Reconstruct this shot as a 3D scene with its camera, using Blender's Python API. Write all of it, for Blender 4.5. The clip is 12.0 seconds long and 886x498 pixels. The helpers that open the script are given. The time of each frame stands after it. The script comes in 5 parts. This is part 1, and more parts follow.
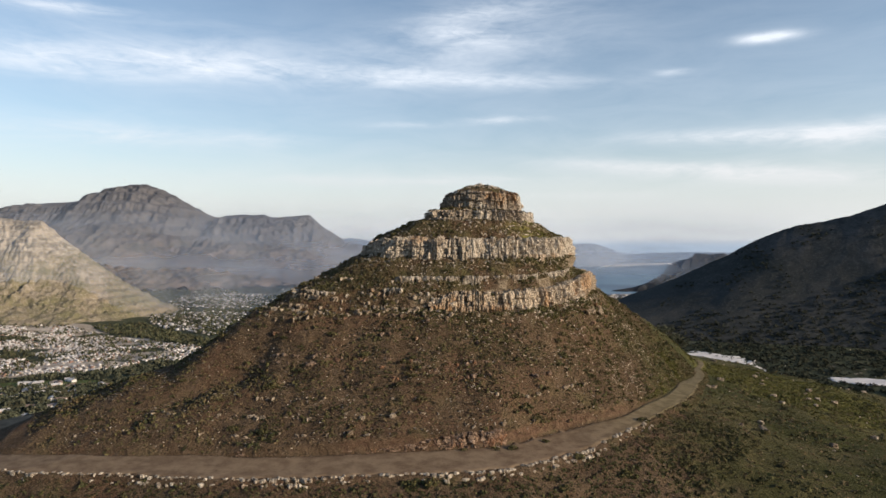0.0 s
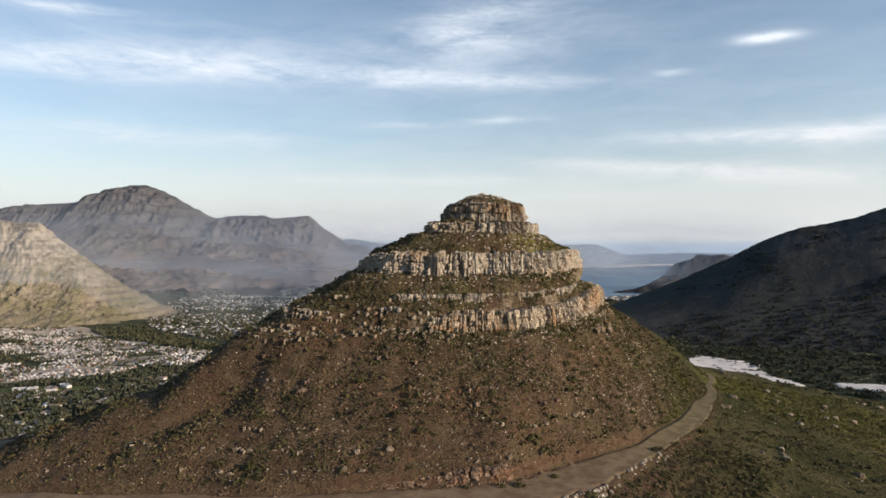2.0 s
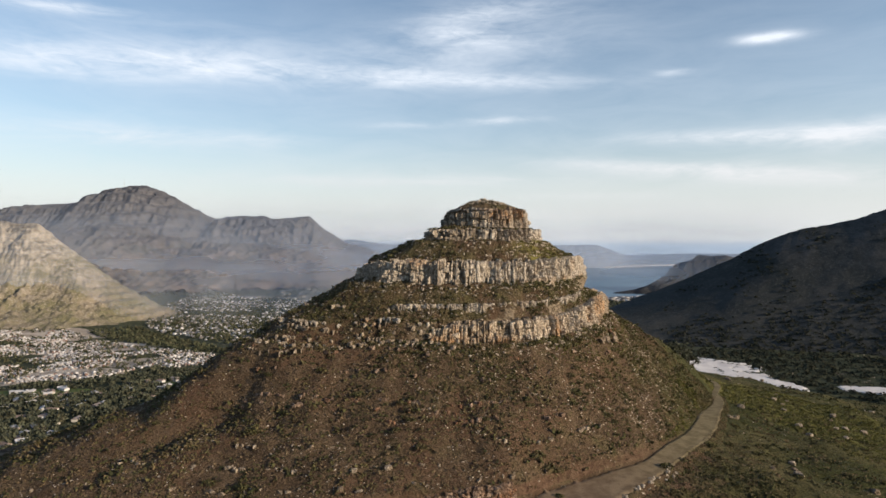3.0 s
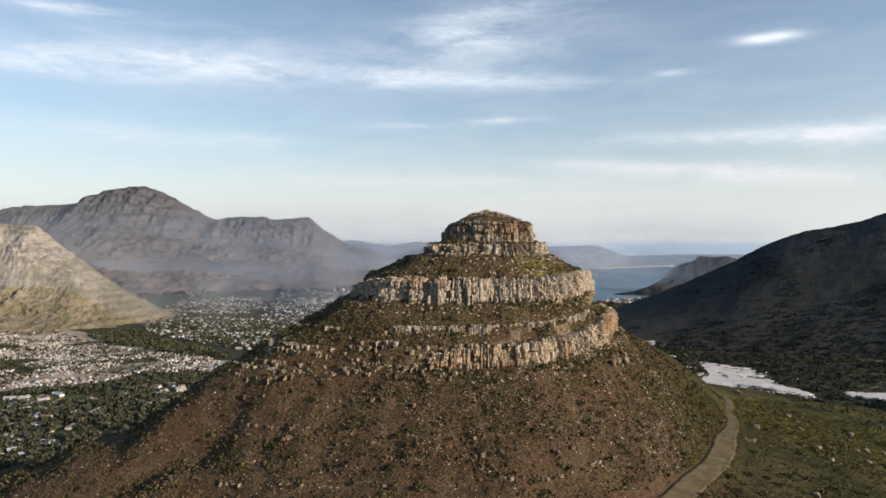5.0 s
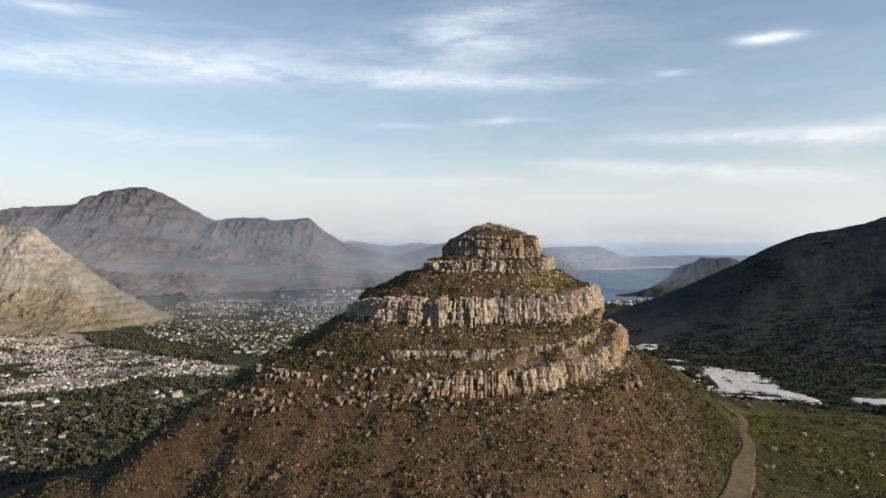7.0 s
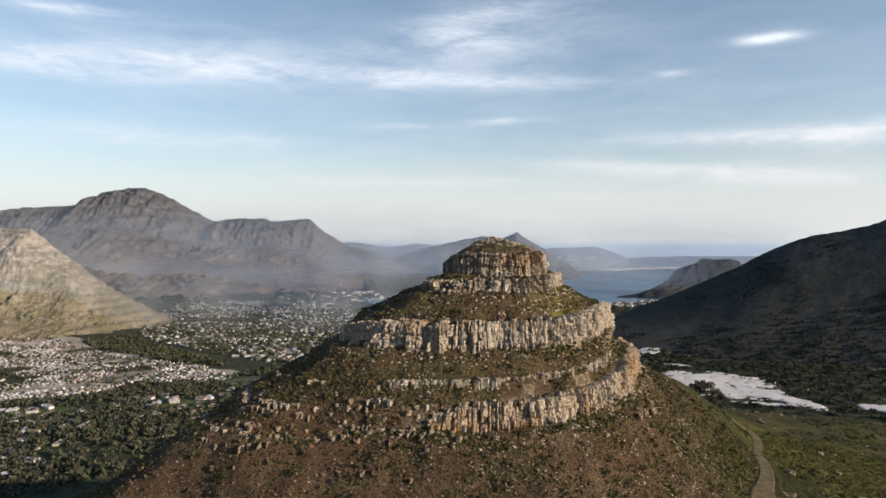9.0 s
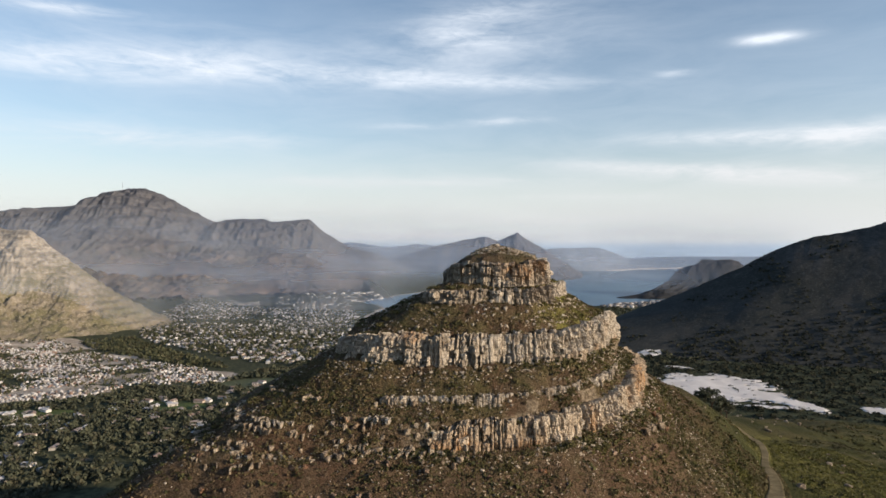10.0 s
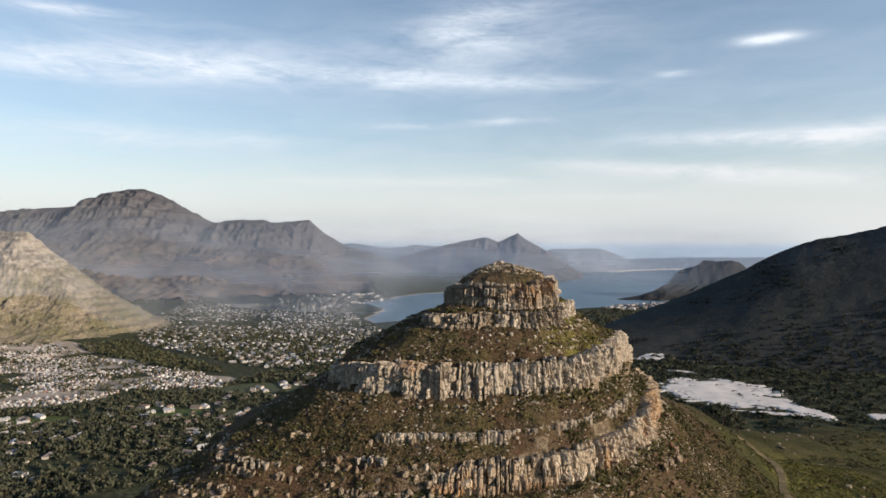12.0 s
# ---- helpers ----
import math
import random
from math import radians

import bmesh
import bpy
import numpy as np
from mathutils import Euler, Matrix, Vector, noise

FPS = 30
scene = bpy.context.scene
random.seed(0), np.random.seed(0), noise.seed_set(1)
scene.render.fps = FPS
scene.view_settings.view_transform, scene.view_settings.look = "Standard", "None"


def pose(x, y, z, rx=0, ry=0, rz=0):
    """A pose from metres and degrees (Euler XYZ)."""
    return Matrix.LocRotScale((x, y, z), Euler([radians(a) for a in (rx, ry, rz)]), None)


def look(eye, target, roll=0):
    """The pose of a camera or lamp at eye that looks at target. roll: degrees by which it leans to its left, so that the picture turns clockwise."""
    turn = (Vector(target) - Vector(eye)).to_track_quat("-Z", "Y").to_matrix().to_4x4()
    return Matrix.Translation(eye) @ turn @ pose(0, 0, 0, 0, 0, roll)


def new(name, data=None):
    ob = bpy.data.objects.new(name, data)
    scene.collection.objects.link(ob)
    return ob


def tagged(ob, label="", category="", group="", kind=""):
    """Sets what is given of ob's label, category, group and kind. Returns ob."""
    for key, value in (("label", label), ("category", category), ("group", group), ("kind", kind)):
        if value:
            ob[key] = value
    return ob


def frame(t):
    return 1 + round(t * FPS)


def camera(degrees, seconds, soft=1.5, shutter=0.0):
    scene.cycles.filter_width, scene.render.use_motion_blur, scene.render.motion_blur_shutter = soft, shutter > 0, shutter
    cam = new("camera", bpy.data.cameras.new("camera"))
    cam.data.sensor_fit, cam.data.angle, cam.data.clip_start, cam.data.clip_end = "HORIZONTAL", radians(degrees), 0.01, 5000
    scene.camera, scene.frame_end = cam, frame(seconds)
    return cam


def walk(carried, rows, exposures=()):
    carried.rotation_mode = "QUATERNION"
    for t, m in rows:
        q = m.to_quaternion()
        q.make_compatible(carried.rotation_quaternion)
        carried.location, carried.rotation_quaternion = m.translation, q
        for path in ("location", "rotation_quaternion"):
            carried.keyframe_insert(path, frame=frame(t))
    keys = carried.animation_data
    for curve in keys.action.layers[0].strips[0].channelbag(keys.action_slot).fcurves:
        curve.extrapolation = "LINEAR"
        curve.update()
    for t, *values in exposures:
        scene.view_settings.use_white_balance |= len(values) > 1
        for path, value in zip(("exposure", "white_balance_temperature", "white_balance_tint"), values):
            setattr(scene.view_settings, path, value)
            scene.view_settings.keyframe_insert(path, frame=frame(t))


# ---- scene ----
from mathutils.bvhtree import BVHTree

# ---------------------------------------------------------------- camera
cam = camera(70, 12.0, soft=1.6)


def flight(t):
    """A drone that glides forward and climbs at a steady pace."""
    eye = (0.25 - 0.07 * t, -211.2 + 5.32 * t, 231.05 + 2.03 * t)
    drop = math.tan(radians(0.87 - 0.0115 * t)) * 1000
    swing = math.tan(radians(0.0125 * (t - 6.0))) * 1000   # a slow drift of the heading to the west
    return look(eye, (eye[0] - swing, eye[1] + 1000, eye[2] - drop))


walk(cam, [(t, flight(t)) for t in (0.0, 3.0, 6.0, 9.0, 12.0)], exposures=((0.0, 0.35), (12.0, 0.35)))

# ---------------------------------------------------------------- light
SUN_EL, SUN_AZ = 15.5, 115.0   # azimuth clockwise from +y
world = bpy.data.worlds.new("sky")
scene.world = world
world.use_nodes = True

sun_data = bpy.data.lights.new("sun", "SUN")
sun_data.energy, sun_data.angle, sun_data.color = 4.7, radians(0.6), (1.0, 0.81, 0.60)
sun = new("sun", sun_data)
to_sun = Vector((math.sin(radians(SUN_AZ)) * math.cos(radians(SUN_EL)),
                 math.cos(radians(SUN_AZ)) * math.cos(radians(SUN_EL)), math.sin(radians(SUN_EL))))
sun.matrix_world = look(to_sun * 2000, (0, 0, 0))


class Nodes:
    """Short hand for building node trees."""

    def __init__(self, tree):
        self.t = tree
        tree.nodes.clear()

    def add(self, kind, props=None, **ins):
        n = self.t.nodes.new(kind)
        for k, v in (props or {}).items():
            setattr(n, k, v)
        for k, v in ins.items():
            key = int(k[1:]) if k[0] == "i" and k[1:].isdigit() else k.replace("_", " ")
            self.put(n.inputs[key], v)
        return n

    def put(self, sock, v):
        if isinstance(v, bpy.types.NodeSocket):
            self.t.links.new(v, sock)
        else:
            sock.default_value = v

    def math(self, op, a, b=0.0, c=0.0, clamp=False):
        n = self.add("ShaderNodeMath", {"operation": op, "use_clamp": clamp}, i0=a, i1=b, i2=c)
        return n.outputs[0]

    def mix(self, f, a, b, blend="MIX"):
        n = self.add("ShaderNodeMix", {"data_type": "RGBA", "blend_type": blend})
        for sock, v in ((n.inputs[0], f), (n.inputs[6], a), (n.inputs[7], b)):
            if isinstance(v, tuple) and len(v) == 3:
                v = (*v, 1.0)
            self.put(sock, v)
        return n.outputs[2]

    def ramp(self, f, lo, hi):
        n = self.add("ShaderNodeMapRange", {"interpolation_type": "SMOOTHSTEP"}, i0=f, i1=lo, i2=hi)
        return n.outputs[0]

    def noise(self, vec, scale, detail=4.0, rough=0.55, dist=0.0):
        n = self.add("ShaderNodeTexNoise", {}, Vector=vec, Scale=scale, Detail=detail, Roughness=rough, Distortion=dist)
        return n.outputs[0]


def build_sky():
    n = Nodes(world.node_tree)
    sky = n.add("ShaderNodeTexSky", {"sky_type": "NISHITA", "sun_disc": False, "sun_elevation": radians(SUN_EL),
                                     "sun_rotation": radians(SUN_AZ), "air_density": 1.0, "dust_density": 0.5, "ozone_density": 2.0})
    way = n.add("ShaderNodeTexCoord").outputs["Generated"]
    xyz = n.add("ShaderNodeSeparateXYZ", i0=way)
    az = n.math("ARCTAN2", xyz.outputs[0], xyz.outputs[1])
    el = n.math("ARCSINE", xyz.outputs[2])
    # thin cirrus: wind-drawn streaks of ice cloud, as (azimuth, elevation, length, height, lean, strength) in degrees
    streaks = ((-30, 13.6, 9, 1.0, 0.03, 0.8), (-21, 15.0, 13, 1.9, 0.02, 0.5), (-12, 14.3, 13, 0.9, -0.02, 0.55), (4, 14.0, 10, 0.7, -0.045, 0.55),
               (-27, 8.4, 9, 0.8, -0.01, 0.55), (-16, 8.7, 4, 0.5, -0.04, 0.3), (4, 19.6, 5, 0.9, 0.04, 0.55), (2, 17.8, 4.5, 0.8, -0.09, 0.65), (0, 16.2, 8, 1.9, 0, 0.34), (8, 18.5, 9, 2.8, 0.02, 0.22),
               (27.1, 15.8, 2.2, 0.36, -0.02, 1.25), (24, 8.4, 7, 0.55, -0.03, 0.8), (33, 7.8, 6, 0.8, -0.05, 0.7), (19, 6.2, 9, 0.55, -0.06, 0.6), (29, 5.1, 10, 0.75, -0.06, 0.8),
               (5.2, 10.6, 3.2, 0.3, 0.02, 0.6), (-2.6, 10.2, 3.5, 0.3, 0.02, 0.4), (-4, 5.2, 14, 0.55, 0.0, 0.55), (12, 3.8, 7, 0.3, 0.0, 0.35),
               (-31, 17.5, 4, 0.5, 0.04, 0.9), (19.9, 13.9, 1.4, 0.25, 0.0, 0.5), (36, 8.6, 5, 0.7, 0.03, 0.5))
    deg = 180 / math.pi
    total = None
    for a0, e0, length, height, lean, strength in streaks:
        da = n.math("MULTIPLY_ADD", az, deg, -a0)
        de = n.math("MULTIPLY_ADD", el, deg, -e0)
        de = n.math("MULTIPLY_ADD", da, -lean, de)
        q = n.math("ADD", n.math("POWER", n.math("MULTIPLY", da, 1 / length), 2.0), n.math("POWER", n.math("MULTIPLY", de, 1 / height), 2.0))
        g = n.math("MULTIPLY", n.math("EXPONENT", n.math("MULTIPLY", q, -1.0)), strength)
        total = g if total is None else n.math("ADD", total, g)
    pos = n.add("ShaderNodeCombineXYZ", i0=n.math("MULTIPLY", az, 6.0), i1=n.math("MULTIPLY", el, 26.0)).outputs[0]
    wisps = n.noise(pos, 1.1, 7.0, 0.6, 0.6)
    fine = n.noise(pos, 4.0, 5.0, 0.6, 1.0)
    texture = n.math("ADD", n.math("MULTIPLY", n.ramp(wisps, 0.2, 0.8), 0.75), n.math("MULTIPLY", n.ramp(fine, 0.2, 0.8), 0.35))
    veil = n.math("MULTIPLY", n.ramp(el, 0.55, 0.02), n.math("ADD", n.math("MULTIPLY", wisps, 0.40), 0.11))
    cover = n.math("ADD", n.math("MULTIPLY", total, texture), veil, clamp=True)
    white = n.mix(n.ramp(el, 0.0, 0.25), (5.9, 5.85, 5.7), (6.25, 6.7, 7.35))
    col = n.mix(cover, sky.outputs[0], white)
    # the sea haze that lies along the horizon
    low = n.ramp(el, 0.17, 0.0)
    col = n.mix(n.math("MULTIPLY", low, 0.88), col, (5.5, 5.65, 5.8))
    below = n.ramp(el, 0.004, -0.012)
    col = n.mix(below, col, (3.6, 4.3, 5.2))
    bg = n.add("ShaderNodeBackground", {}, Color=col, Strength=0.115)
    out = n.add("ShaderNodeOutputWorld")
    n.t.links.new(bg.outputs[0], out.inputs[0])


build_sky()

# ---------------------------------------------------------------- numbers and noise


def lattice(ix, iy, seed):
    h = (ix * 374761393 + iy * 668265263 + seed * 1442695041).astype(np.int64) & 0x7FFFFFFF
    h = ((h ^ (h >> 13)) * 1274126177) & 0x7FFFFFFF
    return ((h ^ (h >> 16)) & 0xFFFF) / 65535.0


def value(x, y, seed=0):
    """Smooth random values from 0 to 1 over the plane."""
    ix, iy = np.floor(x), np.floor(y)
    fx, fy = x - ix, y - iy
    ix, iy = ix.astype(np.int64), iy.astype(np.int64)
    fx, fy = fx * fx * (3 - 2 * fx), fy * fy * (3 - 2 * fy)
    a, b = lattice(ix, iy, seed), lattice(ix + 1, iy, seed)
    c, d = lattice(ix, iy + 1, seed), lattice(ix + 1, iy + 1, seed)
    return (a + (b - a) * fx) * (1 - fy) + (c + (d - c) * fx) * fy


def fbm(x, y, octaves=5, seed=0, gain=0.5):
    """Layers of noise, about -1 to 1."""
    x, y = np.asarray(x, float), np.asarray(y, float)
    s, amp, total = np.zeros(np.broadcast(x, y).shape), 1.0, 0.0
    for k in range(octaves):
        s = s + amp * (2 * value(x * 2 ** k + 17.3 * k, y * 2 ** k - 9.1 * k, seed + k) - 1)
        total += amp
        amp *= gain
    return s / total * 1.6


def ridged(x, y, octaves=5, seed=0):
    """Layers of sharp-crested noise, 0 to 1."""
    s, amp, total = 0.0, 1.0, 0.0
    for k in range(octaves):
        s = s + amp * (1 - np.abs(2 * value(x * 2 ** k + 5.7 * k, y * 2 ** k + 3.3 * k, seed + k) - 1)) ** 2
        total += amp
        amp *= 0.5
    return s / total


def step(x, lo, hi):
    t = np.clip((x - lo) / (hi - lo), 0, 1)
    return t * t * (3 - 2 * t)


def sheet(name, points, mat, closed=False, parent=None):
    """One mesh from a grid of points (rows x columns x 3)."""
    nu, nv = points.shape[:2]
    idx = np.arange(nu * nv).reshape(nu, nv)
    if closed:
        idx = np.vstack([idx, idx[:1]])
    quads = np.stack([idx[:-1, :-1], idx[1:, :-1], idx[1:, 1:], idx[:-1, 1:]], -1).reshape(-1, 4)
    me = bpy.data.meshes.new(name)
    me.vertices.add(nu * nv)
    me.vertices.foreach_set("co", points.reshape(-1).astype(np.float32))
    me.loops.add(quads.size)
    me.loops.foreach_set("vertex_index", quads.reshape(-1).astype(np.int32))
    me.polygons.add(len(quads))
    me.polygons.foreach_set("loop_start", np.arange(0, quads.size, 4, dtype=np.int32))
    me.polygons.foreach_set("use_smooth", np.ones(len(quads), bool))
    me.update(calc_edges=True)
    me.materials.append(mat)
    ob = new(name, me)
    if parent:
        ob.parent = parent
    return ob


# ---------------------------------------------------------------- materials


def material(name):
    m = bpy.data.materials.new(name)
    m.use_nodes = True
    n = Nodes(m.node_tree)
    return m, n


def finish(n, color, rough=0.9, bump=None, strength=0.5, distance=0.3, spec=0.25, **more):
    b = n.add("ShaderNodeBsdfPrincipled", {}, Base_Color=color if not isinstance(color, tuple) else (*color, 1), Roughness=rough, **more)
    b.inputs["Specular IOR Level"].default_value = spec
    if bump is not None:
        bn = n.add("ShaderNodeBump", {}, Height=bump, Strength=strength, Distance=distance)
        n.t.links.new(bn.outputs[0], b.inputs["Normal"])
    o = n.add("ShaderNodeOutputMaterial")
    n.t.links.new(b.outputs[0], o.inputs[0])
    return b


def ground_coords(n):
    geo = n.add("ShaderNodeNewGeometry")
    sep = n.add("ShaderNodeSeparateXYZ", i0=geo.outputs["Position"])
    up = n.add("ShaderNodeSeparateXYZ", i0=geo.outputs["Normal"]).outputs[2]
    return geo.outputs["Position"], sep.outputs[0], sep.outputs[1], sep.outputs[2], up


def hillside_material():
    m, n = material("hillside_soil_and_scrub")
    p, x, y, z, up = ground_coords(n)
    big = n.noise(p, 0.022, 5.0)
    mid = n.noise(p, 0.14, 6.0, 0.62)
    small = n.noise(p, 0.9, 6.0, 0.65)
    grain = n.noise(p, 2.6, 5.0, 0.7)
    soil = n.mix(n.ramp(mid, 0.38, 0.62), (0.084, 0.056, 0.036), (0.138, 0.096, 0.061))
    soil = n.mix(n.math("MULTIPLY", n.ramp(n.noise(p, 0.06, 5.0, 0.6), 0.48, 0.62), 0.8), soil, (0.112, 0.066, 0.042))
    soil = n.mix(n.ramp(small, 0.54, 0.70), soil, (0.175, 0.130, 0.090))
    soil = n.mix(n.ramp(grain, 0.52, 0.40), soil, (0.056, 0.041, 0.023))
    soil = n.mix(n.math("MULTIPLY", n.ramp(grain, 0.62, 0.70), 0.7), soil, (0.24, 0.195, 0.15))
    scrub = n.mix(n.ramp(grain, 0.36, 0.62), (0.038, 0.037, 0.016), (0.112, 0.096, 0.044))
    # greener on the terraces, on the shoulder past the road and in damp folds
    east = n.ramp(n.math("SUBTRACT", x, n.math("MULTIPLY", y, 0.12)), 48.0, 96.0)
    terrace = n.ramp(z, 211.0, 232.0)
    lush = n.math("MAXIMUM", n.math("MULTIPLY", terrace, 0.05), n.math("MULTIPLY", east, 0.36))
    grow = n.ramp(n.math("ADD", n.math("ADD", n.math("MULTIPLY", mid, 0.6), n.math("MULTIPLY", big, 0.5)), lush), 0.56, 0.74)
    green = n.mix(n.math("MULTIPLY", east, n.ramp(n.noise(p, 0.03, 4.0), 0.38, 0.6)), scrub, n.mix(n.ramp(grain, 0.35, 0.6), (0.022, 0.025, 0.010), (0.056, 0.058, 0.019)))
    col = n.mix(grow, soil, green)
    patch = n.math("MULTIPLY", n.math("MULTIPLY", n.ramp(n.noise(p, 0.035, 5.0, 0.6), 0.53, 0.62), east), n.ramp(small, 0.40, 0.56))
    col = n.mix(n.math("MULTIPLY", patch, 0.5), col, (0.090, 0.086, 0.025))
    # the bright green patch on the shoulder beyond the road
    q = n.math("ADD", n.math("POWER", n.math("MULTIPLY", n.math("SUBTRACT", x, 143.0), 1 / 36), 2.0), n.math("POWER", n.math("MULTIPLY", n.math("SUBTRACT", y, 48.0), 1 / 68), 2.0))
    lit = n.math("MULTIPLY", n.ramp(n.math("ADD", q, n.math("MULTIPLY", n.math("SUBTRACT", mid, 0.5), 2.4)), 1.2, 0.5), n.ramp(small, 0.36, 0.54))
    col = n.mix(n.math("MULTIPLY", lit, 0.7), col, (0.135, 0.128, 0.034))
    # fresh yellow-green grass on the sunny side of the upper terrace
    meadow = n.math("MULTIPLY", n.math("MULTIPLY", n.ramp(x, 14.0, 30.0), n.ramp(z, 222.0, 229.0)), n.ramp(n.math("ADD", mid, n.math("MULTIPLY", small, 0.5)), 0.62, 0.82))
    col = n.mix(meadow, col, (0.160, 0.148, 0.042))
    rock = n.mix(n.ramp(small, 0.35, 0.65), (0.12, 0.092, 0.064), (0.30, 0.245, 0.175))
    rock = n.mix(n.ramp(z, 203.0, 209.0), n.mix(n.ramp(small, 0.35, 0.65), (0.075, 0.045, 0.03), (0.15, 0.095, 0.062)), rock)
    col = n.mix(n.ramp(n.math("ADD", up, n.math("MULTIPLY", small, 0.16)), 0.50, 0.38), col, rock)
    h = n.math("ADD", n.math("MULTIPLY", grain, 0.45), small)
    finish(n, col, 0.95, h, 1.0, 1.0, 0.1)
    return m


def mountain_material(name, rock_a, rock_b, veg_a, veg_b, low, high, scale):
    """Craggy sandstone above, scrub and scree on the slopes from `low` up to `high` metres."""
    m, n = material(name)
    p, x, y, z, up = ground_coords(n)
    big = n.noise(p, 0.005 * scale, 6.0, 0.6)
    mid = n.noise(p, 0.022 * scale, 6.0, 0.68)
    fine = n.noise(p, 0.09 * scale, 4.0, 0.65)
    bands = n.noise(n.add("ShaderNodeCombineXYZ", i0=n.math("MULTIPLY", x, 0.004 * scale), i1=n.math("MULTIPLY", y, 0.004 * scale),
                          i2=n.math("MULTIPLY", z, 0.05 * scale)).outputs[0], 1.0, 5.0, 0.6)
    rock = n.mix(n.ramp(n.math("ADD", n.math("MULTIPLY", bands, 0.35), n.math("MULTIPLY", mid, 0.65)), 0.36, 0.62), rock_a, rock_b)
    rock = n.mix(n.math("MULTIPLY", n.ramp(fine, 0.45, 0.3), 0.6), rock, tuple(c * 0.5 for c in rock_a))
    veg = n.mix(n.ramp(n.math("ADD", n.math("MULTIPLY", big, 0.6), n.math("MULTIPLY", mid, 0.4)), 0.4, 0.6), veg_a, veg_b)
    veg = n.mix(n.math("MULTIPLY", n.ramp(fine, 0.5, 0.68), 0.5), veg, rock_b)
    height = n.math("MULTIPLY_ADD", n.math("SUBTRACT", n.math("ADD", n.math("MULTIPLY", big, 0.6), n.math("MULTIPLY", mid, 0.4)), 0.5), (high - low) * 2.2, z)
    col = n.mix(n.ramp(height, low, high), veg, rock)
    finish(n, col, 0.95, n.math("ADD", n.math("MULTIPLY", mid, 1.0), n.math("MULTIPLY", fine, 0.5)), 0.35, 9.0 / scale, 0.1)
    return m


def sand_material():
    m, n = material("pale_dune_sand")
    p = ground_coords(n)[0]
    col = n.mix(n.ramp(n.noise(p, 0.05, 5.0), 0.35, 0.65), (0.62, 0.58, 0.55), (0.74, 0.70, 0.66))
    finish(n, col, 0.9, n.noise(p, 0.4, 4.0), 0.3, 0.6, 0.2)
    return m


def water_material():
    m, n = material("sea_water")
    p = ground_coords(n)[0]
    col = n.mix(n.ramp(n.noise(p, 0.003, 4.0), 0.4, 0.6), (0.058, 0.128, 0.195), (0.074, 0.155, 0.228))
    finish(n, col, 0.35, n.noise(p, 0.12, 5.0), 0.15, 1.0, 0.5)
    return m


def valley_material():
    m, n = material("valley_woods_and_fields")
    p, x, y, z, up = ground_coords(n)
    big = n.noise(p, 0.006, 5.0)
    mid = n.noise(p, 0.03, 6.0, 0.65)
    small = n.noise(p, 0.16, 4.0, 0.7)
    col = n.mix(n.ramp(small, 0.35, 0.65), (0.03, 0.036, 0.022), (0.075, 0.08, 0.045))
    col = n.mix(n.ramp(mid, 0.60, 0.70), col, (0.13, 0.115, 0.09))

    def patch(cx, cy, rx, ry, wobble=0.6):
        q = n.math("ADD", n.math("POWER", n.math("MULTIPLY", n.math("SUBTRACT", x, cx), 1 / rx), 2.0), n.math("POWER", n.math("MULTIPLY", n.math("SUBTRACT", y, cy), 1 / ry), 2.0))
        q = n.math("ADD", q, n.math("MULTIPLY", n.math("SUBTRACT", mid, 0.5), wobble * 2))
        return n.ramp(q, 1.08, 0.92)
    for row in FIELDS:
        col = n.mix(patch(*row[:4], 0.25), col, n.mix(n.ramp(small, 0.3, 0.7), row[4], tuple(c * 0.8 for c in row[4])))
    # bare trampled earth of the crowded settlement, and streets of the town
    for row in BARE:
        col = n.mix(patch(*row), col, n.mix(n.ramp(mid, 0.4, 0.62), (0.34, 0.285, 0.225), (0.52, 0.45, 0.37)))
    col = n.mix(n.ramp(z, 2.4, 1.5), col, (0.34, 0.31, 0.275))
    finish(n, col, 0.95, small, 0.7, 3.0, 0.1)
    return m


# open ground in the valley: centre, half-axes (and colour), in metres
FIELDS = ((-302, 560, 30, 24, (0.105, 0.135, 0.05)), (-225, 560, 28, 22, (0.10, 0.11, 0.068)), (-240, 690, 62, 32, (0.105, 0.12, 0.072)), (-460, 532, 66, 20, (0.095, 0.12, 0.046)),
          (-330, 585, 30, 12, (0.08, 0.10, 0.045)), (-560, 530, 50, 16, (0.075, 0.095, 0.035)))
BARE = ((-500, 640, 75, 50), (-600, 600, 90, 40), (-460, 720, 90, 30), (-380, 740, 90, 36), (-620, 900, 120, 70), (-820, 1060, 150, 90))
M_HILL = hillside_material()
M_LEFT = mountain_material("pale_sandstone_hill", (0.15, 0.135, 0.112), (0.40, 0.362, 0.308), (0.130, 0.120, 0.070), (0.195, 0.165, 0.122), 95, 235, 3.0)
# grey rock, shifted towards blue to carry the haze of distance
M_RANGE = mountain_material("hazy_mountain_rock", (0.060, 0.064, 0.076), (0.125, 0.122, 0.128), (0.075, 0.072, 0.066), (0.165, 0.130, 0.110), 130, 330, 1.4)
# far hills take their blue from aerial haze put into the rock colour
M_FAR = mountain_material("haze_blue_hills", (0.19, 0.24, 0.33), (0.22, 0.27, 0.35), (0.18, 0.23, 0.30), (0.22, 0.26, 0.33), 50, 150, 0.6)
# aerial haze is mixed into this rock's grey as blue
M_CAPE = mountain_material("hazy_cape_rock", (0.08, 0.085, 0.105), (0.13, 0.125, 0.14), (0.07, 0.072, 0.08), (0.12, 0.11, 0.115), 60, 200, 0.8)
